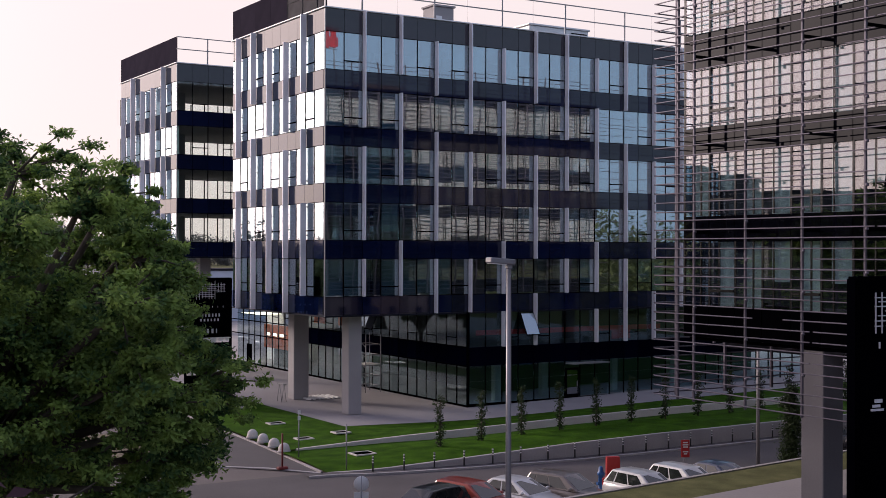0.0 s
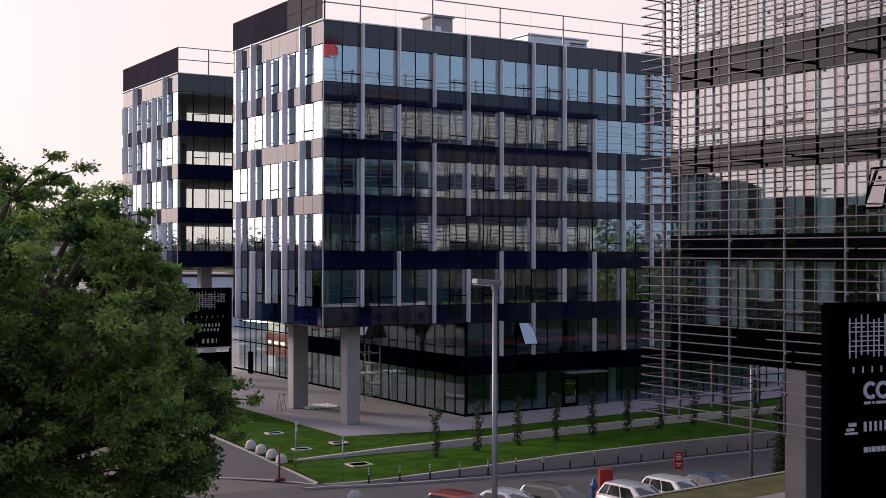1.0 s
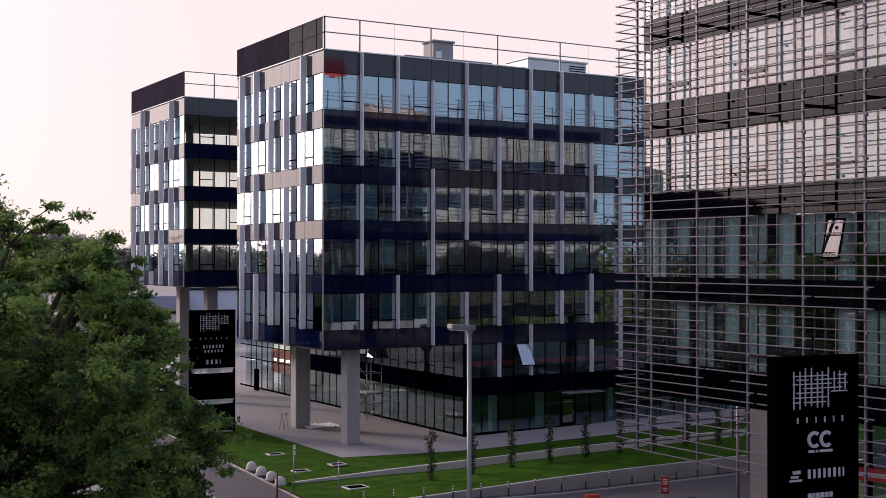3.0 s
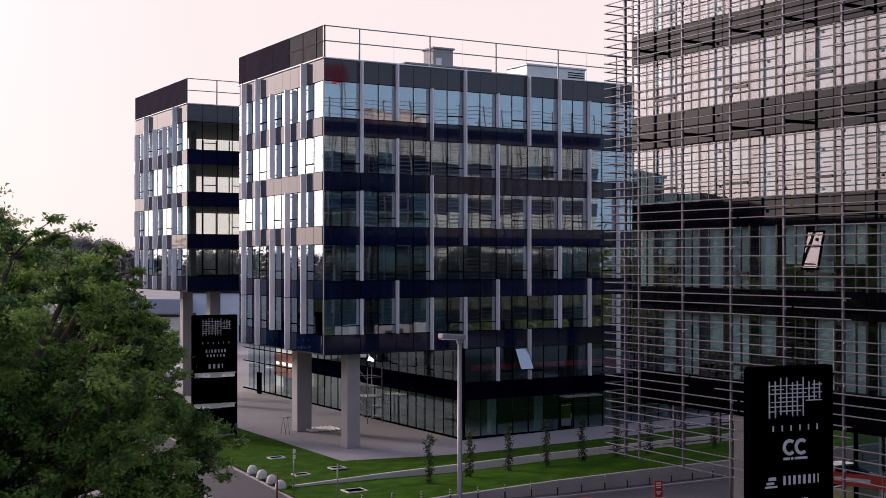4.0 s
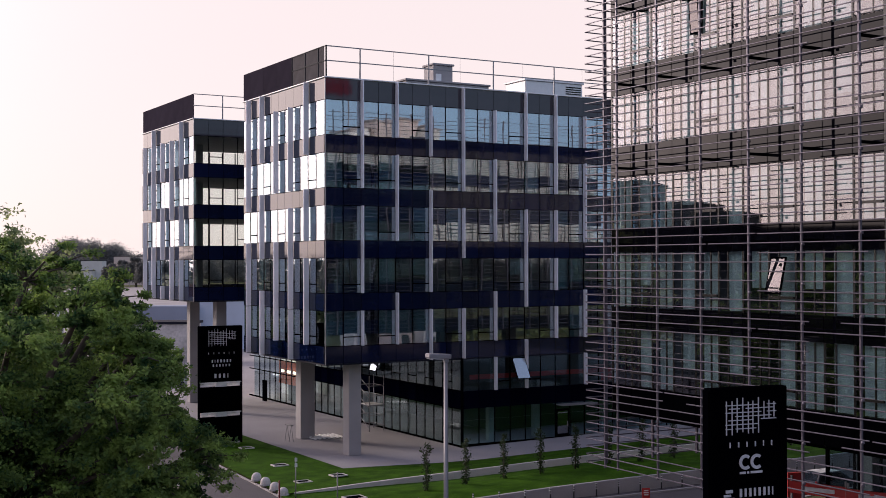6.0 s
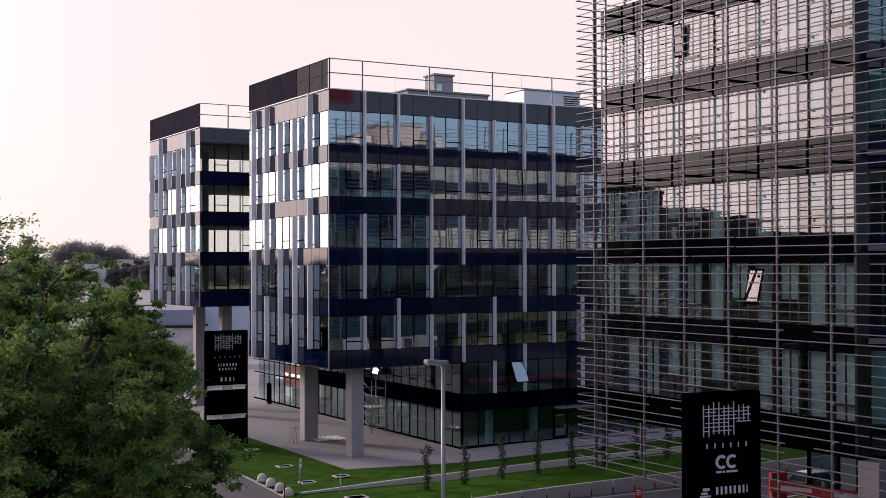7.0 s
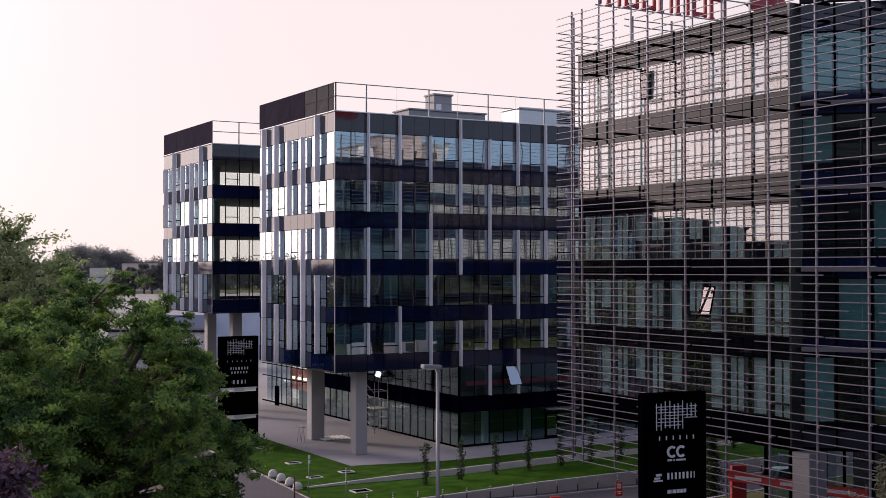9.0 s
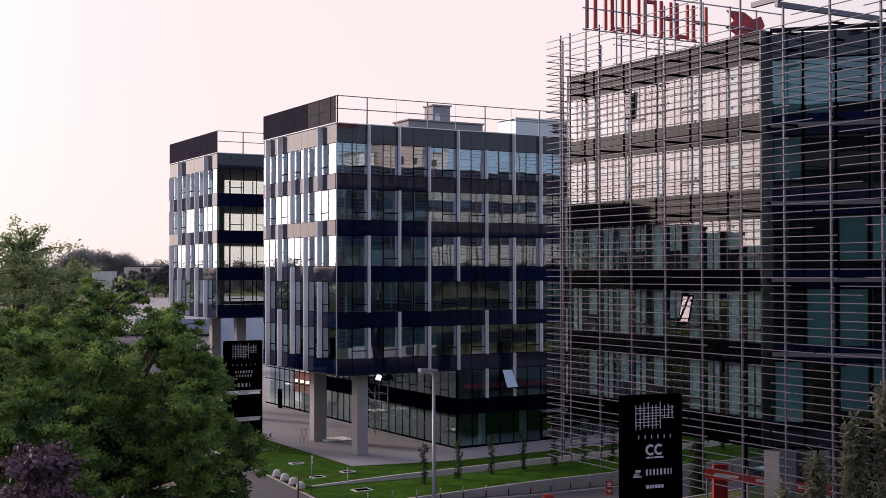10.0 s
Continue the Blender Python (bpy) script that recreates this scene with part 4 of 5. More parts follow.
f = [tuple(range(13)), tuple(range(13, 26))[::-1]] + [(i, i + 13, (i + 1) % 13 + 13, (i + 1) % 13) for i in range(13)]
mesh_ob("sign_shape", [Vector((a, SGY + 0.07, SGZ + b)) - sp for a, b in v] + [Vector((a, SGY - 0.07, SGZ + b)) - sp for a, b in v], f, REDPAINT, sign)
for z in (SGZ - 0.1, SGZ + 0.9, SGZ + 1.85):
    box("sign_rail", (-7.3, SGY - 0.22, z - 0.025), (5.3, SGY - 0.17, z + 0.025), STEEL, sign)
for i in range(8):
    box("sign_post", (-7.2 + i * 1.78, SGY - 0.3, RTOP - 0.05), (-7.12 + i * 1.78, SGY - 0.22, SGZ + 1.9), STEEL, sign)


# ---- pylon signs ----
def bars(name, rects, depth, mat, parent, y):
    """Flat raised shapes as one mesh: rects of (x0, z0, x1, z1) in the sign's own plane."""
    v, f = [], []
    for x0, z0, x1, z1 in rects:
        k = len(v)
        v += [(x0, y, z0), (x1, y, z0), (x1, y, z1), (x0, y, z1), (x0, y + depth, z0), (x1, y + depth, z0), (x1, y + depth, z1), (x0, y + depth, z1)]
        f += [(k, k + 1, k + 2, k + 3), (k, k + 4, k + 5, k + 1), (k + 1, k + 5, k + 6, k + 2), (k + 2, k + 6, k + 7, k + 3), (k + 3, k + 7, k + 4, k)]
    return mesh_ob(name, v, f, mat, parent)


def marks(name, rects, parent):
    """Raised plain shapes on a sign, each a part of its own."""
    for x0, z0, x1, z1 in rects:
        put(name, box_mesh(x1 - x0, 0.03, z1 - z0, 0.004, LETTER), parent, ((x0 + x1) / 2, -0.012, (z0 + z1) / 2))


def ring(parent, cx, cz, r, thick):
    """An open ring as one bent bar."""
    v, f, n = [], [], 22
    for i in range(n):
        a = radians(48 + 264 * i / (n - 1))
        for rr_, yy in ((r - thick, -0.03), (r + thick, -0.03), (r + thick, 0.0), (r - thick, 0.0)):
            v.append((cx + rr_ * math.cos(a), yy, cz + rr_ * math.sin(a)))
    for i in range(n - 1):
        for k in range(4):
            f.append((i * 4 + k, i * 4 + (k + 1) % 4, i * 4 + 4 + (k + 1) % 4, i * 4 + 4 + k))
    f += [(0, 1, 2, 3), (n * 4 - 4, n * 4 - 1, n * 4 - 2, n * 4 - 3)]
    return mesh_ob("ring_mark", v, f, LETTER, parent)


def grid_mark(w):
    """The woven grid mark, w wide, centred on x = 0, hanging from z = 0."""
    t, out = 0.0068 * w, []
    tops = (0.07, 0.07, 0.0, 0.0, 0.10, 0.08, 0.0, 0.10, 0.08, 0.12)
    bots = (0.86, 0.86, 0.80, 0.80, 0.84, 0.84, 0.84, 0.50, 0.50, 0.48)
    xs = (-0.48, -0.37, -0.27, -0.16, -0.05, 0.04, 0.15, 0.26, 0.36, 0.46)
    for a, b, x in zip(tops, bots, xs):
        out.append((x * w - t, -b * w * 0.7, x * w + t, -a * w * 0.7))
    for z, x0, x1 in ((0.17, -0.5, 0.14), (0.17, 0.32, 0.5), (0.25, -0.43, -0.22), (0.25, -0.1, 0.45), (0.34, -0.5, 0.2), (0.34, 0.32, 0.5), (0.43, -0.31, 0.4), (0.51, 0.2, 0.5), (0.52, -0.44, 0.05), (0.62, -0.5, 0.14), (0.72, -0.5, -0.36), (0.72, -0.3, 0.1)):
        out.append((x0 * w, -z * w * 0.7 - t, x1 * w, -z * w * 0.7 + t))
    return out


def word(cx, z0, z1, widths, gap):
    total = sum(widths) + gap * (len(widths) - 1)
    x, out = cx - total / 2, []
    for w in widths:
        out.append((x, z0, x + w, z1))
        x += w + gap
    return out


def pylon(x0, x1, y, h, deep, gaps, top_mark, label):
    w = x1 - x0
    p = thing("pylon_sign", ((x0 + x1) / 2, y, 0), label, "sign", "sign pylons")
    zs = [h] + [g for pair in gaps for g in pair] + [0.12]
    for a, b in zip(zs[0::2], zs[1::2]):
        put("panel", box_mesh(w, deep, a - b, 0.015, BLACK), p, (0, deep / 2, (a + b) / 2))
    for s in (-1, 1):
        put("side_frame", box_mesh(0.05, deep - 0.04, h - 0.06, 0.006, BLACK), p, (s * (w / 2 + 0.01), deep / 2 + 0.02, h / 2 - 0.02))
    put("foot", box_mesh(w * 0.9, deep, 0.22, 0.01, CONCRETE), p, (0, deep / 2, 0.03))
    for a, b in gaps:
        put("gap_rail", box_mesh(w * 0.96, 0.06, 0.07, 0, WHITE), p, (0, 0.05, a - 0.05))
        put("gap_plate", box_mesh(w * 0.28, 0.05, a - b - 0.04, 0, WHITE), p, (0.02, 0.1, (a + b) / 2))
        bars("gap_comb", [(-w * 0.46 + i * w * 0.92 / 34, b + 0.1, -w * 0.46 + i * w * 0.92 / 34 + w * 0.017, a - 0.08) for i in range(34)], 0.03, WHITE, p, 0.06)
    for i, (x0, z0, x1, z1) in enumerate(grid_mark(w * 0.66)):
        flat = x1 - x0 > z1 - z0
        put("mark_bar", box_mesh(x1 - x0, 0.03, z1 - z0, 0, LETTER), p, ((x0 + x1) / 2 + 0.02 * w, -0.012 - (0.006 if flat else 0), (z0 + z1) / 2 + top_mark))
    return p, w


p1, w = pylon(-5.1, -1.75, 11.5, 8.97, 0.5, ((4.72, 4.32), (2.44, 2.04)), 8.75, "tall black pylon sign with pale marks on the lawn")
marks("word_mark", word(0, 6.84, 6.97, [0.05, 0.05, 0.05, 0.05, 0.03, 0.05], 0.36), p1)
marks("word_mark", word(0, 6.20, 6.42, [0.10, 0.05, 0.10, 0.14, 0.10, 0.11, 0.10], 0.14), p1)
marks("word_mark", word(0, 5.88, 6.06, [0.11, 0.11, 0.11, 0.09, 0.11, 0.11], 0.15), p1)
marks("word_mark", word(0, 5.02, 5.34, [0.16, 0.16, 0.15, 0.07], 0.19), p1)
p2, w = pylon(-13.63, -11.17, -54.11, 10.36, 0.3, ((3.6, 3.2),), 10.09, "tall black pylon sign with pale marks beside the road")
p2.rotation_euler = (0, 0, radians(-7.4))
ZT = 10.36
marks("word_mark", word(0.05, ZT - 1.58, ZT - 1.44, [0.035, 0.035, 0.03, 0.035, 0.025, 0.035], 0.235), p2)
ring(p2, -0.13, ZT - 1.98, 0.16, 0.04)
ring(p2, 0.23, ZT - 1.98, 0.16, 0.04)
marks("word_mark", word(0.05, ZT - 2.29, ZT - 2.23, [0.18, 0.06, 0.38], 0.05), p2)
marks("word_mark", word(0.22, ZT - 2.90, ZT - 2.68, [0.07, 0.06, 0.07, 0.06, 0.07, 0.07, 0.05, 0.03], 0.085), p2)
marks("word_mark", [(-0.86, ZT - 2.95, -0.5, ZT - 2.90), (-0.82, ZT - 2.87, -0.6, ZT - 2.81), (-0.76, ZT - 2.77, -0.54, ZT - 2.69)], p2)
marks("word_mark", word(0.05, ZT - 3.37, ZT - 3.25, [0.12, 0.04, 0.11, 0.11, 0.10, 0.10], 0.03), p2)


# ---- street lamps ----
def street_lamp(x, y, base, h, arm, label):
    s = thing("street_lamp", (x, y, base), label, "street lamp", "street lamps")
    put("pole", tube_mesh(0.10, 0.065, h - 0.1, 14, STEEL), s)
    turned("base_collar", [(0.16, 0), (0.16, 0.25), (0.11, 0.3)], STEEL, s)
    hd = put("lamp_head", box_mesh(0.85, 0.32, 0.16, 0.03, STEEL), s, (-0.28, 0, h), (0, 4, 0))
    put("lens", box_mesh(0.5, 0.26, 0.03, 0.0, WHITE), hd, (-0.12, 0, -0.085))
    put("clamp", box_mesh(0.16, 0.16, 0.24, 0.02, STEEL), s, (0, 0, h - 0.1))
    return s


street_lamp(-15.38, -43.16, ROAD_Z, 10.97, 0.7, "tall galvanised street lamp with flat luminaire head")
street_lamp(11.6, -26.6, ROAD_Z, 8.2, 0.7, "slender grey street lamp beside the road")
street_lamp(167.6, 641.8, -0.4, 13.0, 0.9, "thin grey street lamp in the far street")

# ---- bollards ----
bol = None
for i in range(26):
    x = -5.7 + i * 1.63
    at = (x, kerb_y(x) - 0.3, ROAD_Z + 0.11)
    if bol is None:
        bol = thing("bollard", at, "short black bollard with white bands along the kerb", "bollard", "bollards along the kerb")
        put("stem", tube_mesh(0.042, 0.04, 0.82, 12, PLASTIC), bol)
        for z in (0.46, 0.60, 0.74):
            put("band", tube_mesh(0.046, 0.046, 0.055, 12, WHITE), bol, (0, 0, z), label="white reflective band")
        put("foot_plate", tube_mesh(0.08, 0.07, 0.03, 12, PLASTIC), bol)
    else:
        copy_thing(bol, pose(*at))

# concrete half-balls, hatches, posts, barrier
for i, (x, y) in enumerate(((-6.75, -4.2), (-6.9, -6.1), (-7.05, -8.0), (-7.3, -9.9))):
    b = thing("concrete_ball", (x, y, -0.14), "pale half-round concrete block at the lawn edge", "bollard", "concrete half-balls")
    turned("dome", [(0.31, 0.02), (0.32, 0.14), (0.31, 0.26), (0.27, 0.38), (0.2, 0.46), (0.12, 0.51), (0.03, 0.53)], PALE, b)
    turned("dark_base", [(0.36, 0.0), (0.36, 0.1), (0.31, 0.12)], WALLC, b)
for x, y, z, ax, ay in ((-4.2, -13.2, -0.02, 1.25, 0.95), (-2.1, -6.5, 0.12, 1.0, 0.72), (-4.7, -6.9, 0.0, 1.0, 0.72), (-3.5, -0.2, 0.0, 1.05, 0.72), (-2.6, 8.4, 0.0, 1.0, 0.7), (-13.7, -8.4, -0.31, 1.1, 0.9)):
    hcover = thing("service_hatch", (x, y, z), "pale framed dark service hatch in the lawn", "hatch", "service hatches")
    for sx, sy, px, py in ((ax, 0.1, 0, ay / 2), (ax, 0.1, 0, -ay / 2), (0.1, ay - 0.1, ax / 2 - 0.05, 0), (0.1, ay - 0.1, -ax / 2 + 0.05, 0)):
        put("frame", box_mesh(sx, sy, 0.08, 0.01, PALE), hcover, (px, py, 0.03))
    put("grating", box_mesh(ax - 0.2, ay - 0.2, 0.07, 0, FRAME if y < 0 else LAWN), hcover, (0, 0, 0.02))
for x, y, z, h, n in ((-7.35, -11.9, -0.15, 2.6, 2), (-6.6, -16.0, -0.25, 2.35, 0)):
    s = thing("sign_post", (x, y, z), "thin grey metal post on the lawn", "post")
    put("pole", tube_mesh(0.035, 0.035, h, 10, STEEL), s)
    for q in range(n):
        put("plate", box_mesh(0.17, 0.02, 0.22, 0.01, WHITE), s, (0, -0.05, h - 0.15 - q * 0.32))
bar = thing("warning_post", (-9.2, -13.9, -0.3), "dark red warning post on a rubber foot", "post")
put("foot", box_mesh(0.55, 0.34, 0.14, 0.04, DARKRED), bar, (0, 0, 0.08))
put("pole", tube_mesh(0.05, 0.045, 1.75, 10, DARKRED), bar, (0, 0, 0.1))

rsn = thing("road_sign", (-12.4, -28.6, ROAD_Z), "round road sign seen from its grey back", "road sign")
put("pole", tube_mesh(0.035, 0.035, 2.35, 10, STEEL), rsn)
turned("disc", [(0.3, 0.0), (0.31, 0.015), (0.3, 0.03)], WHITE_EDGE, rsn, (0, 0, 2.0)).rotation_euler = (radians(90), 0, radians(-25))
put("plate", box_mesh(0.6, 0.02, 0.35, 0.01, WHITE_EDGE), rsn, (0, 0, 1.5), (0, 0, -25))
adv = thing("notice_sign", (6.3, -26.9, ROAD_Z), "red notice board with white lines on a thin post", "sign")
put("pole", tube_mesh(0.035, 0.035, 2.1, 10, STEEL), adv)
put("board", box_mesh(0.42, 0.05, 0.85, 0.01, RED), adv, (0, -0.05, 1.65), (0, 0, -25))
for q, (z, ln) in enumerate(((1.95, 0.24), (1.84, 0.28), (1.73, 0.24), (1.5, 0.27), (1.4, 0.17))):
    put("line", box_mesh(ln, 0.012, 0.06, 0, WHITE), adv, (-0.02, -0.09, z), (0, 0, -25), "white line of lettering")
cab = thing("hydrant_cabinet", (1.15, -27.7, ROAD_Z), "red metal hose cabinet on short legs", "cabinet")
put("body", box_mesh(0.62, 0.3, 1.65, 0.02, RED), cab, (0, 0, 0.98), (0, 0, -25))
put("mark", box_mesh(0.14, 0.02, 0.18, 0, WHITE), cab, (0.05, -0.165, 1.45), (0, 0, -25))
for s in (-1, 1):
    put("leg", box_mesh(0.06, 0.06, 0.3, 0, RED), cab, (s * 0.2, -s * 0.09, 0.14))
hyd = thing("fire_hydrant", (0.62, -27.5, ROAD_Z), "blue cast-iron fire hydrant", "hydrant")
turned("barrel", [(0.2, 0), (0.2, 0.08), (0.12, 0.1), (0.12, 0.95), (0.17, 0.98), (0.17, 1.1), (0.11, 1.15), (0.11, 1.3), (0.05, 1.38)], BLUEP, hyd)
for s in (-1, 1):
    put("outlet", tube_mesh(0.07, 0.08, 0.22, 10, BLUEP), hyd, (0, 0, 0.6), (0, 90 * s, 0))


# ---- cars ----
def on_face(q, u, v, out):
    """A point of the quad q (bottom left, bottom right, top right, top left), pushed outwards."""
    n = (q[1] - q[0]).cross(q[3] - q[0]).normalized()
    return q[0].lerp(q[1], u).lerp(q[3].lerp(q[2], u), v) + n * out


def car(x, y, turn, paint, shape, label):
    """A parked car: rounded body, painted cabin with set-in windows, wheels, lamps, mirrors; nose at +x."""
    c = thing("car", (x, y, ROAD_Z), label, "car", "parked cars")
    c.rotation_euler = (0, 0, radians(turn))
    mat = surface("car_paint", paint, 0.3, metal=0.25, vary=0.04, coat=0.6)
    W, H = shape["w"] / 2, shape["h"]
    v, f = [], []
    for sx, zb, zt, k in shape["body"]:
        hw = W * k
        half = [(0.0, zt + 0.03), (hw * 0.62, zt + 0.015), (hw * 0.90, zt - 0.04), (hw, zt - 0.2), (hw, zb + 0.18), (hw * 0.92, zb), (0.0, zb)]
        v += [(sx, yy, zz) for yy, zz in half] + [(sx, -yy, zz) for yy, zz in half[-2:0:-1]]
    n = 12
    for i in range(len(shape["body"]) - 1):
        f += [(i * n + k, i * n + (k + 1) % n, (i + 1) * n + (k + 1) % n, (i + 1) * n + k) for k in range(n)]
    f += [tuple(range(n))[::-1], tuple(range(len(v) - n, len(v)))]
    mesh_ob("body", v, f, mat, c, smooth=True)
    r0, f0, r1, f1, zb = shape["cabin"]
    wb, wt = W * 0.93, W * 0.70
    B = [Vector(p) for p in ((r0, -wb, zb), (f0, -wb, zb), (f0, wb, zb), (r0, wb, zb))]
    T = [Vector(p) for p in ((r1, -wt, H - 0.03), (f1, -wt, H - 0.04), (f1, wt, H - 0.04), (r1, wt, H - 0.03))]
    mid = (r1 + f1) / 2
    R = [Vector((mid, -wt * 0.99, H - 0.01)), Vector((mid, wt * 0.99, H - 0.01)), Vector((r1, 0, H)), Vector((f1, 0, H - 0.01)), Vector((mid, 0, H + 0.025))]
    cab_v = B + T + R
    cab_f = [(0, 1, 5, 8, 4), (2, 3, 7, 9, 6), (1, 2, 6, 11, 5), (3, 0, 4, 10, 7), (4, 8, 12, 10), (8, 5, 11, 12), (12, 11, 6, 9), (10, 12, 9, 7)]
    cabin = mesh_ob("cabin", cab_v, cab_f, mat, c)
    m = cabin.modifiers.new("round", "BEVEL")
    m.width, m.segments, m.limit_method, m.angle_limit = 0.05, 2, "ANGLE", radians(30)

    def pane(name, q, u0, u1, v0, v1):
        pts = [on_face(q, *p, 0.012) for p in ((u0, v0), (u1, v0), (u1, v1), (u0, v1))] + [on_face(q, *p, -0.01) for p in ((u0, v0), (u1, v0), (u1, v1), (u0, v1))]
        mesh_ob(name, pts, [(0, 1, 2, 3), (0, 4, 5, 1), (1, 5, 6, 2), (2, 6, 7, 3), (3, 7, 4, 0)], CARGLASS, c)

    right, left = (B[0], B[1], T[1], T[0]), (B[2], B[3], T[3], T[2])
    for a_, b_ in shape["panes"]:
        pane("side_window", right, a_, b_, 0.1, 0.86)
        pane("side_window", left, 1 - b_, 1 - a_, 0.1, 0.86)
    pane("windscreen", (B[1], B[2], T[2], T[1]), 0.07, 0.93, 0.08, 0.92)
    pane("rear_window", (B[3], B[0], T[0], T[3]), 0.1, 0.9, 0.2, 0.9)
    x0, x1 = shape["body"][0][0], shape["body"][-1][0]
    for a_ in (x1 - 0.82, x0 + 0.78):
        for s_ in (-1, 1):
            wl_ = thing("wheel", (a_, s_ * (W - 0.085), 0.31), "", "")
            wl_.parent = c
            t_ = turned("tyre", [(0.2, -0.09), (0.29, -0.1), (0.31, -0.06), (0.31, 0.06), (0.29, 0.1), (0.2, 0.09)], RUBBER, wl_, sides=18)
            r_ = turned("rim", [(0.03, -0.1), (0.19, -0.085), (0.2, 0.085), (0.03, 0.1)], STEEL, wl_, sides=12)
            t_.rotation_euler = r_.rotation_euler = (radians(90), 0, 0)
    for s_ in (-1, 1):
        put("headlight", box_mesh(0.2, 0.34, 0.14, 0.04, WHITE), c, (x1 - 0.2, s_ * (W - 0.3), 0.66), (0, 12, -s_ * 22))
        put("tail_light", box_mesh(0.1, 0.18, 0.34, 0.03, RED), c, (x0 + 0.06, s_ * (W - 0.17), 0.86))
        put("mirror", box_mesh(0.14, 0.2, 0.13, 0.04, mat), c, (f0 - 0.32, s_ * (W + 0.06), zb + 0.1))
    put("bumper", box_mesh(0.12, W * 1.5, 0.2, 0.04, PLASTIC), c, (x1 - 0.04, 0, 0.36))
    put("grille", box_mesh(0.06, W * 0.8, 0.12, 0.02, PLASTIC), c, (x1 - 0.05, 0, 0.58))
    return c


HATCH = dict(w=1.74, h=1.5, body=((-2.0, 0.3, 0.86, 0.86), (-1.85, 0.22, 0.98, 0.96), (-1.0, 0.2, 0.97, 1.0), (0.3, 0.2, 0.95, 1.0), (1.0, 0.2, 0.93, 0.99), (1.6, 0.22, 0.82, 0.94), (1.95, 0.27, 0.68, 0.82), (2.05, 0.32, 0.58, 0.7)),
             cabin=(-1.9, 1.15, -1.5, 0.25, 0.9), panes=((0.05, 0.2), (0.23, 0.5), (0.53, 0.83)))
SEDAN = dict(w=1.76, h=1.44, body=((-2.2, 0.32, 0.84, 0.84), (-2.08, 0.24, 0.95, 0.94), (-1.3, 0.2, 0.94, 1.0), (0.2, 0.2, 0.93, 1.0), (1.0, 0.2, 0.91, 0.99), (1.7, 0.22, 0.80, 0.94), (2.1, 0.27, 0.66, 0.82), (2.22, 0.32, 0.56, 0.68)),
             cabin=(-1.72, 1.2, -0.98, 0.2, 0.89), panes=((0.14, 0.45), (0.49, 0.82)))
for args in ((-9.3, -28.4, -160, (0.015, 0.014, 0.015), HATCH, "black estate car parked beside the road"),
             (-6.8, -28.1, -72, (0.30, 0.035, 0.02), HATCH, "orange-red hatchback parked in the row"),
             (-4.5, -28.2, -72, (0.62, 0.62, 0.64), SEDAN, "white saloon parked in the row"),
             (-2.2, -28.6, -72, (0.16, 0.135, 0.13), HATCH, "grey-brown compact car parked in the row"),
             (1.0, -30.2, -84, (0.55, 0.55, 0.56), HATCH, "silver hatchback parked behind the grass bank"),
             (3.6, -30.0, -84, (0.60, 0.60, 0.60), HATCH, "pale silver car parked behind the grass bank"),
             (5.9, -29.9, -84, (0.02, 0.03, 0.07), SEDAN, "dark blue car parked behind the grass bank"),
             (22.0, -25.2, 0, (0.03, 0.03, 0.035), HATCH, "dark car standing at the far kerb")):
    car(*args)
for x, y, turn, paint, lab in ((3.5, 58.5, 200, (0.5, 0.5, 0.52), "pale grey car parked on the far pavement"), (6.5, 60.5, 20, (0.03, 0.04, 0.07), "dark blue car parked on the far pavement"), (9.8, 59.0, 15, (0.6, 0.6, 0.6), "white car parked on the far pavement")):
    car(x, y, turn, paint, SEDAN, lab).location.z = -0.2
van = thing("delivery_van", (34.5, -24.0, ROAD_Z), "white delivery van with a blue skirt at the kerb", "van")
put("body", box_mesh(1.9, 4.6, 1.7, 0.12, WHITE), van, (0, 0, 1.35))
put("skirt", box_mesh(1.92, 4.5, 0.35, 0.04, BLUEP), van, (0, 0, 0.45))
put("windscreen", box_mesh(1.6, 0.06, 0.7, 0.02, CARGLASS), van, (0, -2.29, 1.6))
put("side_window", box_mesh(0.05, 0.9, 0.6, 0.02, CARGLASS), van, (-0.95, -1.6, 1.6))
for sx in (-0.8, 0.8):
    for sy in (-1.5, 1.5):
        put("wheel", tube_mesh(0.33, 0.33, 0.2, 16, RUBBER), van, (sx - 0.1, sy, 0.33), (0, 90, 0))

# ---- under the screened building ----
for x, y in ((-6.55, -46.75), (-6.55, -54.5), (-6.55, -62.0), (-6.55, -69.0), (14.0, -43.6)):
    c = thing("column", (x, y, ROAD_Z), "grey concrete column under the screened building", "column", "columns under the screened building")
    put("shaft", box_mesh(0.86, 0.86, RSOFF - ROAD_Z - 0.11, 0.03, CONC_DARK), c, (0, 0, (RSOFF - ROAD_Z - 0.11) / 2))
shop = thing("lobby", (3.0, -43.4, ROAD_Z), "dark glazed lobby under the screened building", "lobby")
for i in range(24):
    put("pane", box_mesh(0.03, 1.5, 8.3, 0, GLASS_F), shop, (0, -i * 1.6, 4.18))
    put("mullion", box_mesh(0.1, 0.1, 8.35, 0, FRAME), shop, (0, -i * 1.6 + 0.8, 4.18))
for i in range(3):
    put("end_pane", box_mesh(1.5, 0.03, 8.3, 0, GLASS_F), shop, (0.8 + i * 1.6, 0.85, 4.18))
    put("mullion", box_mesh(0.1, 0.1, 8.35, 0, FRAME), shop, (i * 1.6, 0.85, 4.18))
box("rear_wall", (9.0, -78, ROAD_Z), (9.2, -42.5, 7.9), CLAD, shop)
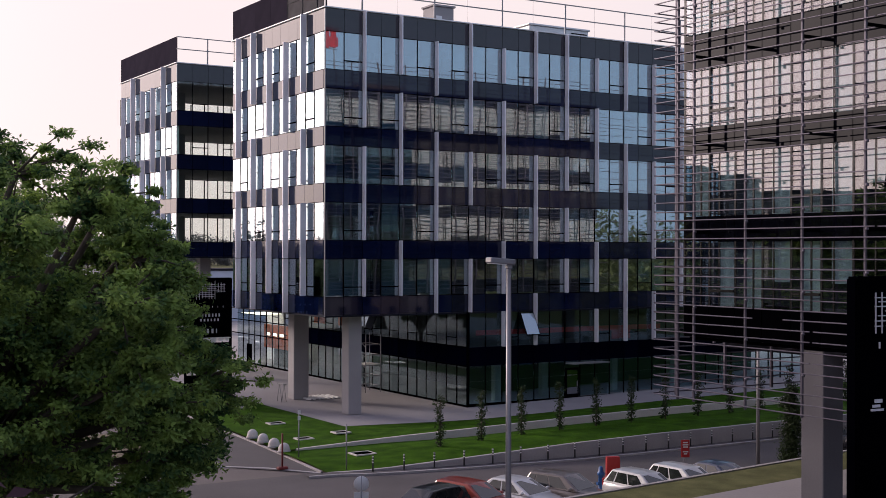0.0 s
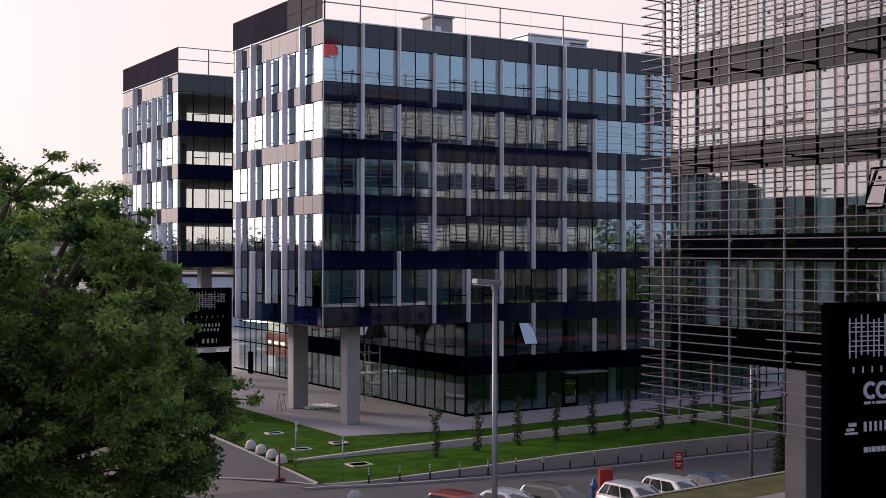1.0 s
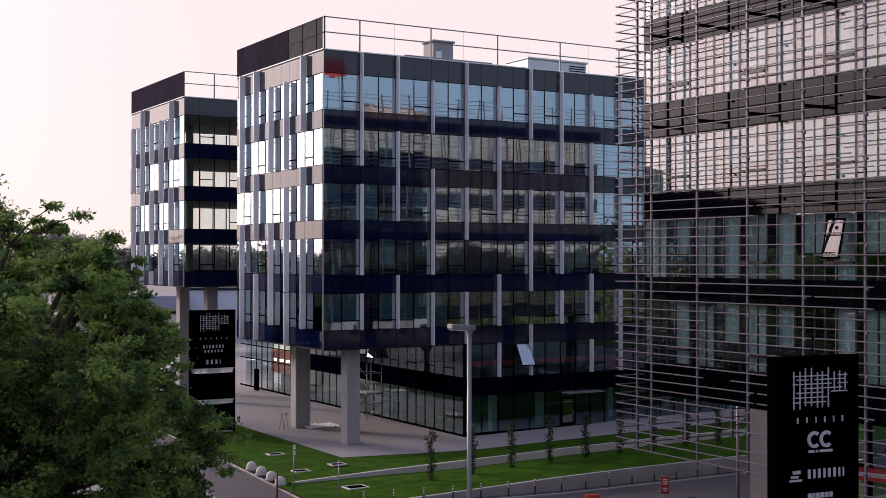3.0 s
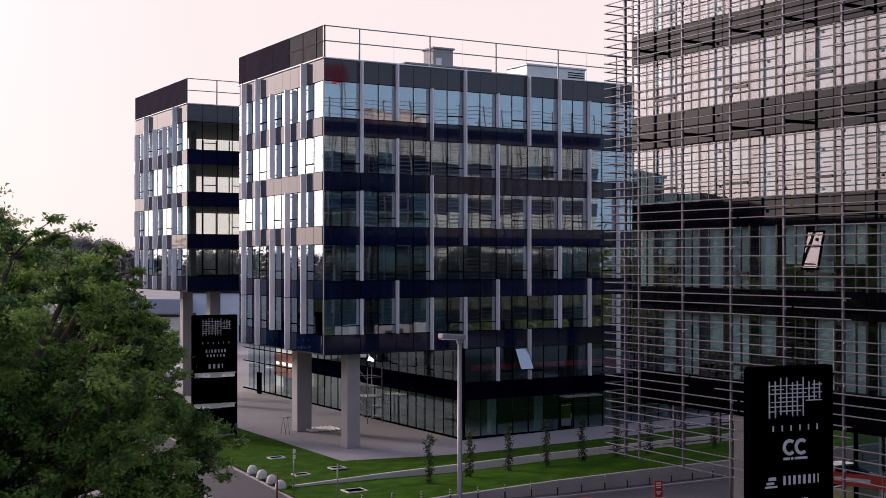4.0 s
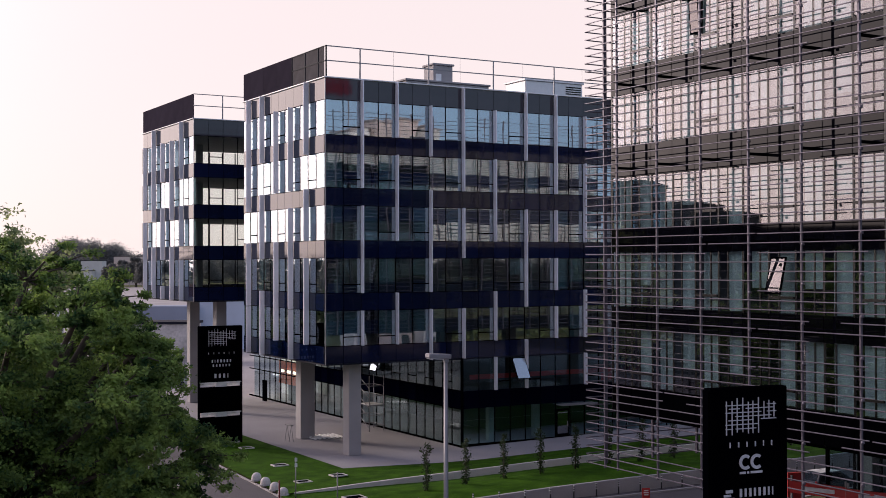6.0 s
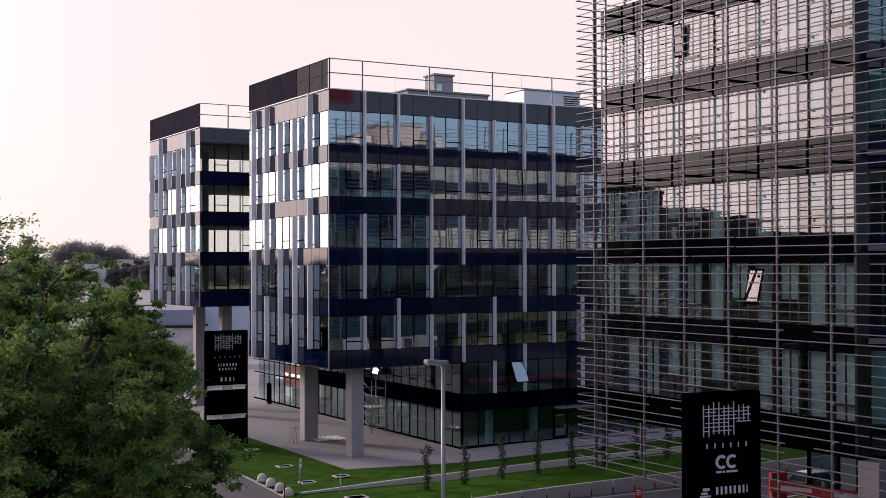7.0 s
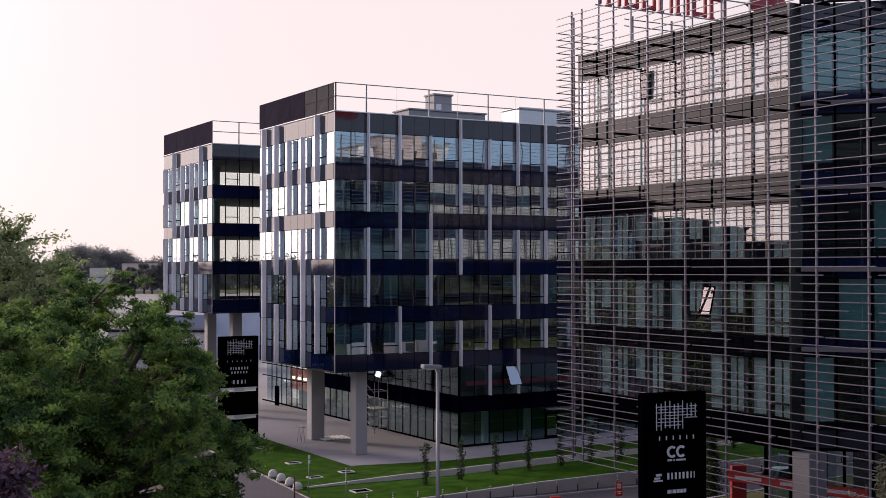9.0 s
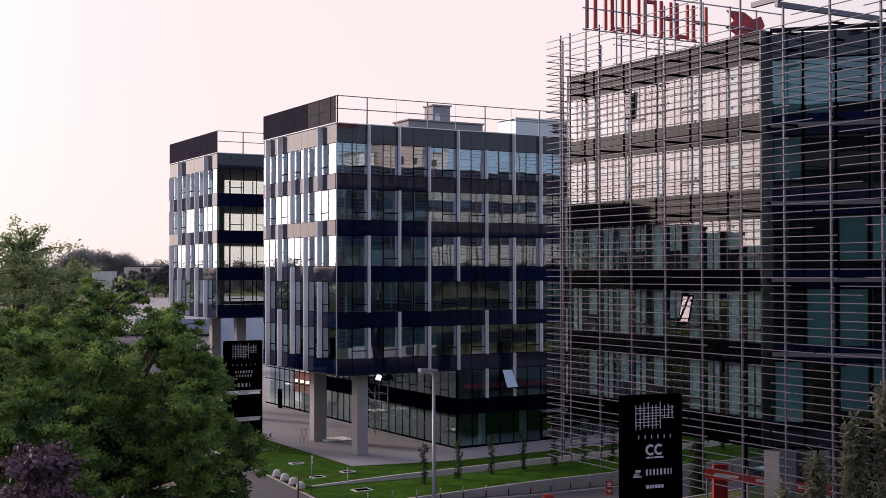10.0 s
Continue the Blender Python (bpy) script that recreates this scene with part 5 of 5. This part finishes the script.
box("lobby_floor", (4.3, -78, ROAD_Z), (9.0, -41, ROAD_Z + 0.03), CLAD, shop)
# dark sheet over the pale paving stands for the building's shade
under = mesh_ob("undercroft_floor", [(-3.5, -95, ROAD_Z + 0.006), (56, -95, ROAD_Z + 0.006), (56, -35, ROAD_Z + 0.006), (-3.5, -35, ROAD_Z + 0.006)], [(0, 1, 2, 3)], ASPHALT)
tagged(under, "dark floor sheet that paints in the shade under the screened building", "floor", kind="structure")
tot = thing("red_totem", (2.1, -41.65, ROAD_Z), "red advertising totem with a white mark", "sign")
put("board", box_mesh(0.75, 0.25, 5.4, 0.02, RED), tot, (0, 0, 2.7), (0, 0, -20))
for z, ln in ((3.6, 0.4), (3.3, 0.5), (3.0, 0.4), (2.2, 0.45), (2.0, 0.45)):
    put("mark", box_mesh(ln, 0.02, 0.12, 0, LETTER), tot, (-0.05, -0.135, z), (0, 0, -20))
for i, (x, y) in enumerate(((-3.0, -47.7), (-2.5, -49.8), (-2.1, -51.9))):
    k = thing("red_awning", (x, y, ROAD_Z), "red fabric awning screen on a metal frame", "awning", "red awnings")
    put("fabric", box_mesh(2.1, 0.08, 0.42, 0.01, RED), k, (0, 0, 6.1), (0, 0, -70))
    put("letter_line", box_mesh(1.2, 0.02, 0.14, 0, LETTER), k, (-0.055, -0.02, 6.1), (0, 0, -70))
    for s in (-1, 1):
        put("leg", box_mesh(0.06, 0.06, 6.5, 0, STEEL), k, (s * 0.33, -s * 0.93, 3.25))

# ---- plaza clutter: scaffold tower, grating stack, rack ----
sc = thing("scaffold_tower", (9.2, 11.6, 0.02), "small galvanised scaffold tower beside the glass wall", "scaffold")
for dx in (0, 1.3):
    for dy in (0, 1.8):
        put("upright", tube_mesh(0.04, 0.04, 4.5, 8, STEEL), sc, (dx, dy, 0))
for z in (0.5, 1.3, 2.1, 2.9, 3.7):
    for dy in (0, 1.8):
        put("ledger", tube_mesh(0.034, 0.034, 1.3, 8, STEEL), sc, (0, dy, z), (0, 90, 0))
    put("brace", tube_mesh(0.03, 0.03, 1.98, 8, STEEL), sc, (0, 0, z - 0.2), (-66, 0, 0))
    put("ledger", tube_mesh(0.025, 0.025, 1.8, 8, STEEL), sc, (1.3, 0, z), (-90, 0, 0))
put("deck", box_mesh(1.3, 1.8, 0.06, 0, WHITE), sc, (0.65, 0.9, 2.15))
gr = thing("grating_stack", (4.6, 10.4, 0.02), "stack of pale metal gratings lying on the plaza", "gratings")
for i in range(7):
    put("slat", box_mesh(0.16, 2.0, 0.12, 0.01, WHITE_EDGE), gr, (i * 0.38 - 1.1, 0, 0.1))
for s in (-0.7, 0.7):
    put("bearer", box_mesh(2.6, 0.1, 0.06, 0, STEEL), gr, (0, s, 0.03))
rk = thing("trestle", (1.5, 10.0, 0.02), "small folding metal trestle on the plaza", "trestle")
for dx, lean in ((-0.18, 8), (0.18, -8)):
    for dy in (-0.4, 0.4):
        put("leg", tube_mesh(0.02, 0.02, 1.25, 8, STEEL), rk, (dx, dy, 0), (0, lean, 0))
put("top", box_mesh(0.3, 0.95, 0.06, 0.01, STEEL), rk, (0, 0, 1.25))

# ---- unseen copy of the red roof sign, added so the front mirrors it ----
sg = thing("roof_sign", (19.9, -40.9, RR_TOP), "unseen copy of the red roof sign, placed for its mirror image", "sign")
for i, (x, wd_) in enumerate(((-1.3, 0.8), (-0.35, 0.7), (0.55, 0.7), (1.35, 0.6))):
    put("sign_shape", box_mesh(wd_, 0.14, 2.0 - 0.3 * (i % 2), 0.03, REDPAINT), sg, (x, 0, 6.1))
    put("sign_bar", box_mesh(0.2, 0.14, 0.9, 0.02, REDPAINT), sg, (x + 0.45, 0, 5.8))
for x in (-1.4, 1.5):
    put("sign_post", box_mesh(0.1, 0.1, 7.0, 0, STEEL), sg, (x, -0.15, 3.5))
put("sign_rail", box_mesh(3.6, 0.06, 0.08, 0, STEEL), sg, (0.05, -0.11, 5.1))
# ---- dark totem beside the lobby entrance ----
et = thing("entrance_totem", (10.3, 37.0, 0.02), "slim black information totem beside the entrance", "sign")
put("board", box_mesh(0.2, 0.85, 2.1, 0.02, BLACK), et, (0, 0, 1.05))
put("base_plate", box_mesh(0.5, 1.0, 0.04, 0, STEEL), et, (0, 0, 0.02))


# ---- trees ----
def limb_mesh(rng, points, radii, sides=7):
    """Vertices and faces of one bent, tapered limb through the points."""
    v, f = [], []
    for i, (p, r) in enumerate(zip(points, radii)):
        d = (points[min(i + 1, len(points) - 1)] - points[max(i - 1, 0)]).normalized()
        a = d.orthogonal().normalized()
        b = d.cross(a)
        for s in range(sides):
            t = 2 * math.pi * s / sides
            v.append(p + (a * math.cos(t) + b * math.sin(t)) * r)
    for i in range(len(points) - 1):
        for s in range(sides):
            k = (s + 1) % sides
            f.append((i * sides + s, i * sides + k, (i + 1) * sides + k, (i + 1) * sides + s))
    return v, f


def leaves(name, centres, spread, per, size, mat, parent, rng, flat=0.55, long=1.7):
    """Many small folded leaves round the centres, as one mesh."""
    n = len(centres) * per
    c = np.repeat(np.array(centres), per, axis=0)
    g = rng.normal(size=(n, 3))
    g *= (np.abs(rng.normal(size=(n, 1))) ** 0.5) * np.array([1, 1, flat]) / np.maximum(np.linalg.norm(g, axis=1, keepdims=True), 0.3)
    sp = np.repeat(np.atleast_1d(spread) * np.ones(len(centres)), per)[:, None]
    p = c + g * sp
    d = rng.normal(size=(n, 3))
    d[:, 2] = d[:, 2] * 0.7 - 0.15
    d /= np.linalg.norm(d, axis=1, keepdims=True)
    out = c - c.mean(axis=0)
    out /= np.maximum(np.linalg.norm(out, axis=1, keepdims=True), 0.3)
    gd = g / np.maximum(np.linalg.norm(g, axis=1, keepdims=True), 1e-3)
    u = rng.normal(size=(n, 3)) * 0.4 + gd * 0.9 + out * 0.4 + np.array([0, 0, 0.55])
    s = np.cross(d, u)
    s /= np.maximum(np.linalg.norm(s, axis=1, keepdims=True), 1e-6)
    h = np.cross(s, d)
    sz = size * rng.uniform(0.6, 1.35, size=(n, 1))
    quad = np.stack([p, p + d * sz * 0.5 * long + s * sz * 0.42 + h * sz * 0.12, p + d * sz * long, p + d * sz * 0.5 * long - s * sz * 0.42 + h * sz * 0.12], 1).reshape(-1, 3)
    me = bpy.data.meshes.new(name)
    me.vertices.add(4 * n)
    me.vertices.foreach_set("co", quad.ravel())
    me.loops.add(4 * n)
    me.loops.foreach_set("vertex_index", np.arange(4 * n, dtype=np.int32))
    me.polygons.add(n)
    me.polygons.foreach_set("loop_start", np.arange(0, 4 * n, 4, dtype=np.int32))
    me.update(calc_edges=True)
    me.materials.append(mat)
    return put(name, me, parent)


def tree(x, y, z0, trunk_h, crown_c, radii, limbs, twigs, per, size, mat, label, seed, clump=0.75, name="tree", cat="tree", lobes=(0.24, 0.36), low=1.62, inner=3, full=2.0, flat=0.55, reach=(0.55, 0.9)):
    """A tapered trunk, bent limbs that part into twigs, and leaf clumps round the twig ends."""
    t = thing(name, (x, y, z0), label, cat)
    rng = np.random.default_rng(seed)
    rd = random.Random(seed)
    v, f = [], []

    def add(points, rs):
        lv, lf = limb_mesh(rd, points, rs)
        k = len(v)
        v.extend(lv)
        f.extend([tuple(k + i for i in q) for q in lf])

    r0 = 0.035 * (crown_c[2] + radii[2])
    top = Vector((crown_c[0] * 0.3, crown_c[1] * 0.3, trunk_h))
    add([Vector((0, 0, 0)), Vector((0.03, 0.02, trunk_h * 0.5)), top], [r0 * 1.25, r0, r0 * 0.85])
    ends, sp = [], []
    mean = (radii[0] + radii[1] + radii[2]) / 3
    for i in range(limbs):
        # boughs spread evenly over the crown, each a lobe of its own
        zz = 1 - low * (i + 0.5) / limbs
        a = 2.39996 * i + rd.uniform(-0.3, 0.3)
        ring = max(0, 1 - abs(zz) ** full) ** (1 / full)
        k = rd.uniform(*reach)
        lobe = mean * rd.uniform(*lobes)
        tip = Vector((crown_c[0] + radii[0] * k * ring * math.cos(a), crown_c[1] + radii[1] * k * ring * math.sin(a), crown_c[2] + radii[2] * k * zz))
        mid = top.lerp(tip, 0.5) + Vector((rd.uniform(-0.4, 0.4), rd.uniform(-0.4, 0.4), 0.5))
        add([top - Vector((0, 0, 0.3)), mid, tip], [r0 * 0.55, r0 * 0.35, r0 * 0.16])
        away = Vector((ring * math.cos(a), ring * math.sin(a), zz + 0.35)).normalized()
        for j in range(twigs):
            d = Vector((rd.gauss(0, 1), rd.gauss(0, 1), rd.gauss(0, 1))).normalized()
            d = (d + away * rd.uniform(0.2, 1.1)).normalized()
            span = lobe * rd.uniform(0.7, 1.12) * (1.45 if rd.random() < 0.1 else 1.0)
            if d.z > 0.35 and zz > 0.3 and j % 9 == 4:
                span *= 1.25
            end = tip + Vector((d.x, d.y, d.z * 0.7)) * span
            add([tip, tip.lerp(end, 0.55) + Vector((0, 0, 0.1)), end], [r0 * 0.1, r0 * 0.06, r0 * 0.02])
            ends += [tuple(end), tuple(tip.lerp(end, rd.uniform(0.3, 0.75)))]
            sp += [clump * rd.uniform(0.5, 1.1), clump * rd.uniform(0.4, 0.8)]
    for _ in range(limbs * inner):
        d = Vector((rd.gauss(0, 1), rd.gauss(0, 1), rd.gauss(0, 1))).normalized() * rd.uniform(0.25, 0.75)
        ends.append((crown_c[0] + d.x * radii[0], crown_c[1] + d.y * radii[1], crown_c[2] + d.z * radii[2]))
        sp.append(clump * 1.4)
    mesh_ob("trunk", v, f, BARK, t, smooth=True)
    leaves("crown", ends, sp, per, size, mat, t, rng, flat)
    return t


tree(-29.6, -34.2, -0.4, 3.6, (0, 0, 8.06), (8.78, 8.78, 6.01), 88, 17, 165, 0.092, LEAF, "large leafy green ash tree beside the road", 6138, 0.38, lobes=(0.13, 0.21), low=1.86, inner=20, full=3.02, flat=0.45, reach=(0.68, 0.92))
tree(-27.0, -10.0, -0.4, 4.5, (0, 0, 11.5), (7.0, 7.0, 6.4), 30, 20, 44, 0.16, LEAF_FAR, "tall leafy tree behind the roadside ash", 12, 0.7)
tree(-36.7, -63.2, -0.4, 3.5, (0, 0, 9.1), (2.8, 2.8, 2.6), 16, 20, 60, 0.085, LEAF_PURPLE, "plum tree with dark purple leaves", 13, 0.3)
tree(-10.5, 30.0, -0.3, 2.2, (0, 0, 5.2), (3.2, 3.2, 3.0), 14, 12, 40, 0.2, LEAF_DARK, "small pale green tree beside the driveway", 14, 0.4)
tree(-13.5, 48.0, -0.3, 2.4, (0, 0, 5.4), (3.6, 3.6, 3.0), 14, 12, 40, 0.22, LEAF_DARK, "round green tree near the far pavement", 15, 0.45)

# column-shaped saplings on the lower lawn
sap = None
for i in range(13):
    x = 0.1 + 2.72 * i
    at = (x, -14.2, wall_top(x) + 0.02 + (terrace_z(x) - 0.42 - wall_top(x)) * 0.25)
    if i < 3:
        rng = np.random.default_rng(40 + i)
        s = thing("sapling", at, "slim upright hornbeam sapling on the lawn", "sapling", "saplings on the lawn")
        put("stem", tube_mesh(0.045, 0.015, 2.75, 7, BARK), s, (0, 0, -0.1))
        cs = [(rng.normal() * 0.1, rng.normal() * 0.1, 0.2 + 2.7 * k / 26) for k in range(26)]
        leaves("crown", cs, [0.22 * (1 - 0.6 * abs(k / 26 - 0.35)) for k in range(26)], 26, 0.085, LEAF_COL, s, rng, 0.8)
        sap = [s] if i == 0 else sap + [s]
    else:
        copy_thing(sap[i % 3], pose(*at, 0, 0, 47 * i))
rng = np.random.default_rng(77)
for x, y, h in ((13.6, -27.0, 4.4),):
    s = thing("cypress_shrub", (x, y, ROAD_Z), "dark narrow evergreen shrub beside the road", "shrub")
    put("stem", tube_mesh(0.07, 0.02, h * 0.9, 7, BARK), s)
    cs = [(rng.normal() * 0.16, rng.normal() * 0.16, 0.3 + (h - 0.4) * k / 40) for k in range(40)]
    leaves("crown", cs, [0.5 * (1 - 0.5 * k / 40) for k in range(40)], 160, 0.09, LEAF_COL, s, rng, 0.9)
for x, y, h, n in ((-22.9, -73.6, 13.0, 0), (-23.25, -73.15, 12.35, 1), (-23.85, -72.8, 11.7, 2), (-24.35, -72.5, 11.05, 3)):
    s = thing("juniper", (x, y, ROAD_Z), "pale grey-green upright juniper with many spires", "conifer", "junipers")
    put("trunk", tube_mesh(0.2, 0.03, h - 0.4, 8, BARK), s)
    cs, spr = [], []
    for k in range(150):
        u = k / 150
        a = rng.uniform(0, 2 * math.pi)
        r = 0.75 * (1 - u) ** 0.7 * rng.uniform(0.3, 1)
        cs.append((r * math.cos(a), r * math.sin(a), 1.0 + (h - 1.0) * u))
        spr.append(0.3 * (1 - 0.45 * u))
    leaves("crown", cs, spr, 90, 0.055, LEAF_YEW, s, rng, 1.3, 2.6)

# ---- far surroundings ----


def far_house(x, y, sx, sy, h, pitched, wall_mat, label, turn=0, blind=False, roof_h=0.35, roof_mat=None):
    hs = thing("house", (x, y, -0.46), label, "house")
    hs.rotation_euler = (0, 0, radians(turn))
    put("wall", box_mesh(sx, sy, h, 0.02, wall_mat), hs, (0, 0, h / 2))
    if pitched:
        v = [(-sx / 2 - 0.4, -sy / 2 - 0.4, h), (sx / 2 + 0.4, -sy / 2 - 0.4, h), (sx / 2 + 0.4, sy / 2 + 0.4, h), (-sx / 2 - 0.4, sy / 2 + 0.4, h), (-sx / 2 - 0.4, 0, h + sy * 0.32), (sx / 2 + 0.4, 0, h + sy * 0.32)]
        mesh_ob("roof", v, [(0, 1, 5, 4), (2, 3, 4, 5), (0, 4, 3), (1, 2, 5), (0, 3, 2, 1)], ROOFT, hs)
    else:
        put("roof", box_mesh(sx + 0.5, sy + 0.5, roof_h, 0.02, roof_mat or CLAD), hs, (0, 0, h + roof_h / 2))
    for k in range(0 if blind else max(1, int(h / 3))):
        for i in range(max(1, int(sx / 3))):
            put("window", box_mesh(1.2, 0.08, 1.4, 0, CARGLASS), hs, (-sx / 2 + 1.6 + i * 3, -sy / 2 - 0.02, 1.7 + 3 * k))
    return hs


far_house(-30, 120, 11, 9, 6.5, False, HOUSE, "white flat-roofed house among trees far off", 10)
far_house(-24, 116, 8, 7, 4.0, False, HOUSE, "low white annex beside the far house", 10)
far_house(-8, 150, 46, 14, 7.5, False, HOUSE, "long pale industrial hall in the distance", 4)
far_house(-60, 190, 18, 10, 7, True, HOUSE, "tile-roofed house in the distance", 15)
# halls in the middle distance, seen below the second block
far_house(16.4, 98.2, 15, 5, 5.6, False, STAINED, "low stained cream hall beyond the car park", -33, blind=True)
far_house(26.3, 122.6, 13, 7, 4.9, False, BROWNWALL, "hall with a deep blue-grey flat roof", -33, roof_h=2.4, roof_mat=BLUEROOF)
far_house(38.5, 118.0, 15, 9, 8.2, False, BLUEWALL, "pale blue-white hall beyond the car park", -33, blind=True)
# white houses and dark trees far down the street
far_house(172, 741, 14, 10, 16.5, False, HOUSE, "white flat-roofed house far down the street", -30, blind=True)
far_house(166, 734, 8, 8, 10.0, False, HOUSE, "low white annex beside the far house", -30, blind=True)
far_house(206, 765, 26, 10, 19.5, False, CREAM, "long pale block behind the far trees", -30, blind=True)
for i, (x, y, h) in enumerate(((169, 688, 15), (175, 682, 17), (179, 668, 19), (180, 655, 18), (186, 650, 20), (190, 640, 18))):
    tree(x, y, -0.4, 2, (0, 0, h * 0.5), (4.6, 4.6, h * 0.5), 24, 10, 50, 0.6, LEAF_HAZED, "dark broadleaf tree down the far street", 80 + i, 0.9)
fence = thing("fence", (-25, 59, -0.3), "low dark metal fence along the far pavement", "fence")
for i in range(90):
    put("picket", box_mesh(0.06, 0.04, 1.2, 0, FRAME), fence, (i * 0.4, 0, 0.6))
put("rail", box_mesh(36, 0.05, 0.06, 0, FRAME), fence, (17.8, 0, 1.15))
put("rail", box_mesh(36, 0.05, 0.06, 0, FRAME), fence, (17.8, 0, 0.2))


def woods(name, radius, a0, a1, count, h0, h1, size, mat, seed, label, per=200, tight=1.0):
    """A far belt of trees as one leafy mass."""
    rng = np.random.default_rng(seed)
    cs, sp = [], []
    for i in range(count):
        a = math.radians(a0 + (a1 - a0) * (i + rng.uniform(-0.5, 0.5)) / count)
        r = radius * rng.uniform(0.94, 1.06)
        h = rng.uniform(h0, h1) * (1 + 0.25 * math.sin(a * 17 + seed))
        for k in range(7):
            w = h * 0.36
            cs.append((-r * math.sin(a) + rng.normal() * w * 0.6, r * math.cos(a) + rng.normal() * w * 0.6, h * (0.15 + 0.75 * k / 7)))
            sp.append(tight * w * (1.0 - 0.45 * abs(k / 7 - 0.4)))
    o = leaves(name, cs, sp, per, size, mat, None, rng, 0.8)
    return tagged(o, label, "woods", kind="stuff")


woods("far_woods", 900, -48, -5, 90, 16, 20, 0.8, LEAF_HAZED, 31, "belt of trees along the horizon", 480, 0.85)
woods("hill_woods", 935, -14.4, -11.2, 10, 31, 36, 0.8, LEAF_HAZED, 35, "dark clump of tall trees on the horizon", 1800, 0.8)
woods("side_woods", 210, 4, 75, 56, 10, 15.5, 0.8, LEAF_HAZED, 34, "belt of trees beside the far houses", 150)
woods("distant_woods", 1500, -60, 110, 190, 18, 24, 2.4, LEAF_HAZED, 32, "distant hazy woods on the horizon", 130)
woods("rear_woods", 230, 75, 165, 56, 8, 13, 0.7, LEAF_DARK, 33, "trees all round behind the buildings")
# unseen belt, added to darken what the lower front windows mirror
woods("south_woods", 160, 165, 300, 84, 13, 18, 0.6, LEAF_DARK, 36, "unseen belt of tall trees added south of the road")
for i, (x, y, r) in enumerate(((-22, 84, 4.5), (-14, 92, 4.0), (-30, 98, 5), (-6, 86, 3.6), (-40, 80, 5.5))):
    tree(x, y, -0.4, 2.6, (0, 0, r * 1.25), (r, r, r), 14, 10, 40, 0.32, LEAF_DARK, "dark broadleaf tree in the far street", 50 + i, r * 0.22)
# blocks of flats across the street to the west, mirrored in the screened office
# near-black walls: the flats' unlit side is put into their colour
for x, y, sx, h, turn in ((-73.0, 63.2, 36.5, 24.4, 55), (-85.7, 45.1, 8.2, 21.4, 55), (-89.4, 39.3, 4.8, 20.2, 55), (-95.1, 30.7, 15.4, 18.2, 55)):
    far_house(x, y, sx, 11, h, False, CLAD, "dark block of flats across the street", turn)
# neighbouring office block across the yard
nb_h = thing("office_building", (-78, -128, -0.4), "plain dark neighbouring office block across the yard", "office building")
nb_h.rotation_euler = (0, 0, radians(-42))
put("wall", box_mesh(70, 16, 34, 0.05, CLAD), nb_h, (0, 0, 17))
for k in range(9):
    put("window_band", box_mesh(68, 0.1, 1.9, 0, CARGLASS), nb_h, (0, 8.03, 2.4 + 3.6 * k))
for x, y, sx, h, mat, lab in ((54.5, -108, 3.6, 36.2, WHITE, "white louvred tower south of the yard"), (60.6, -106, 7.4, 37.8, CREAM, "pale beige block of flats south of the yard"), (66.4, -104, 3.4, 36.4, HOUSE, "pale block beside the beige flats")):
    far_house(x, y, sx, 6, h, False, mat, lab, 180, roof_mat=CONCRETE)
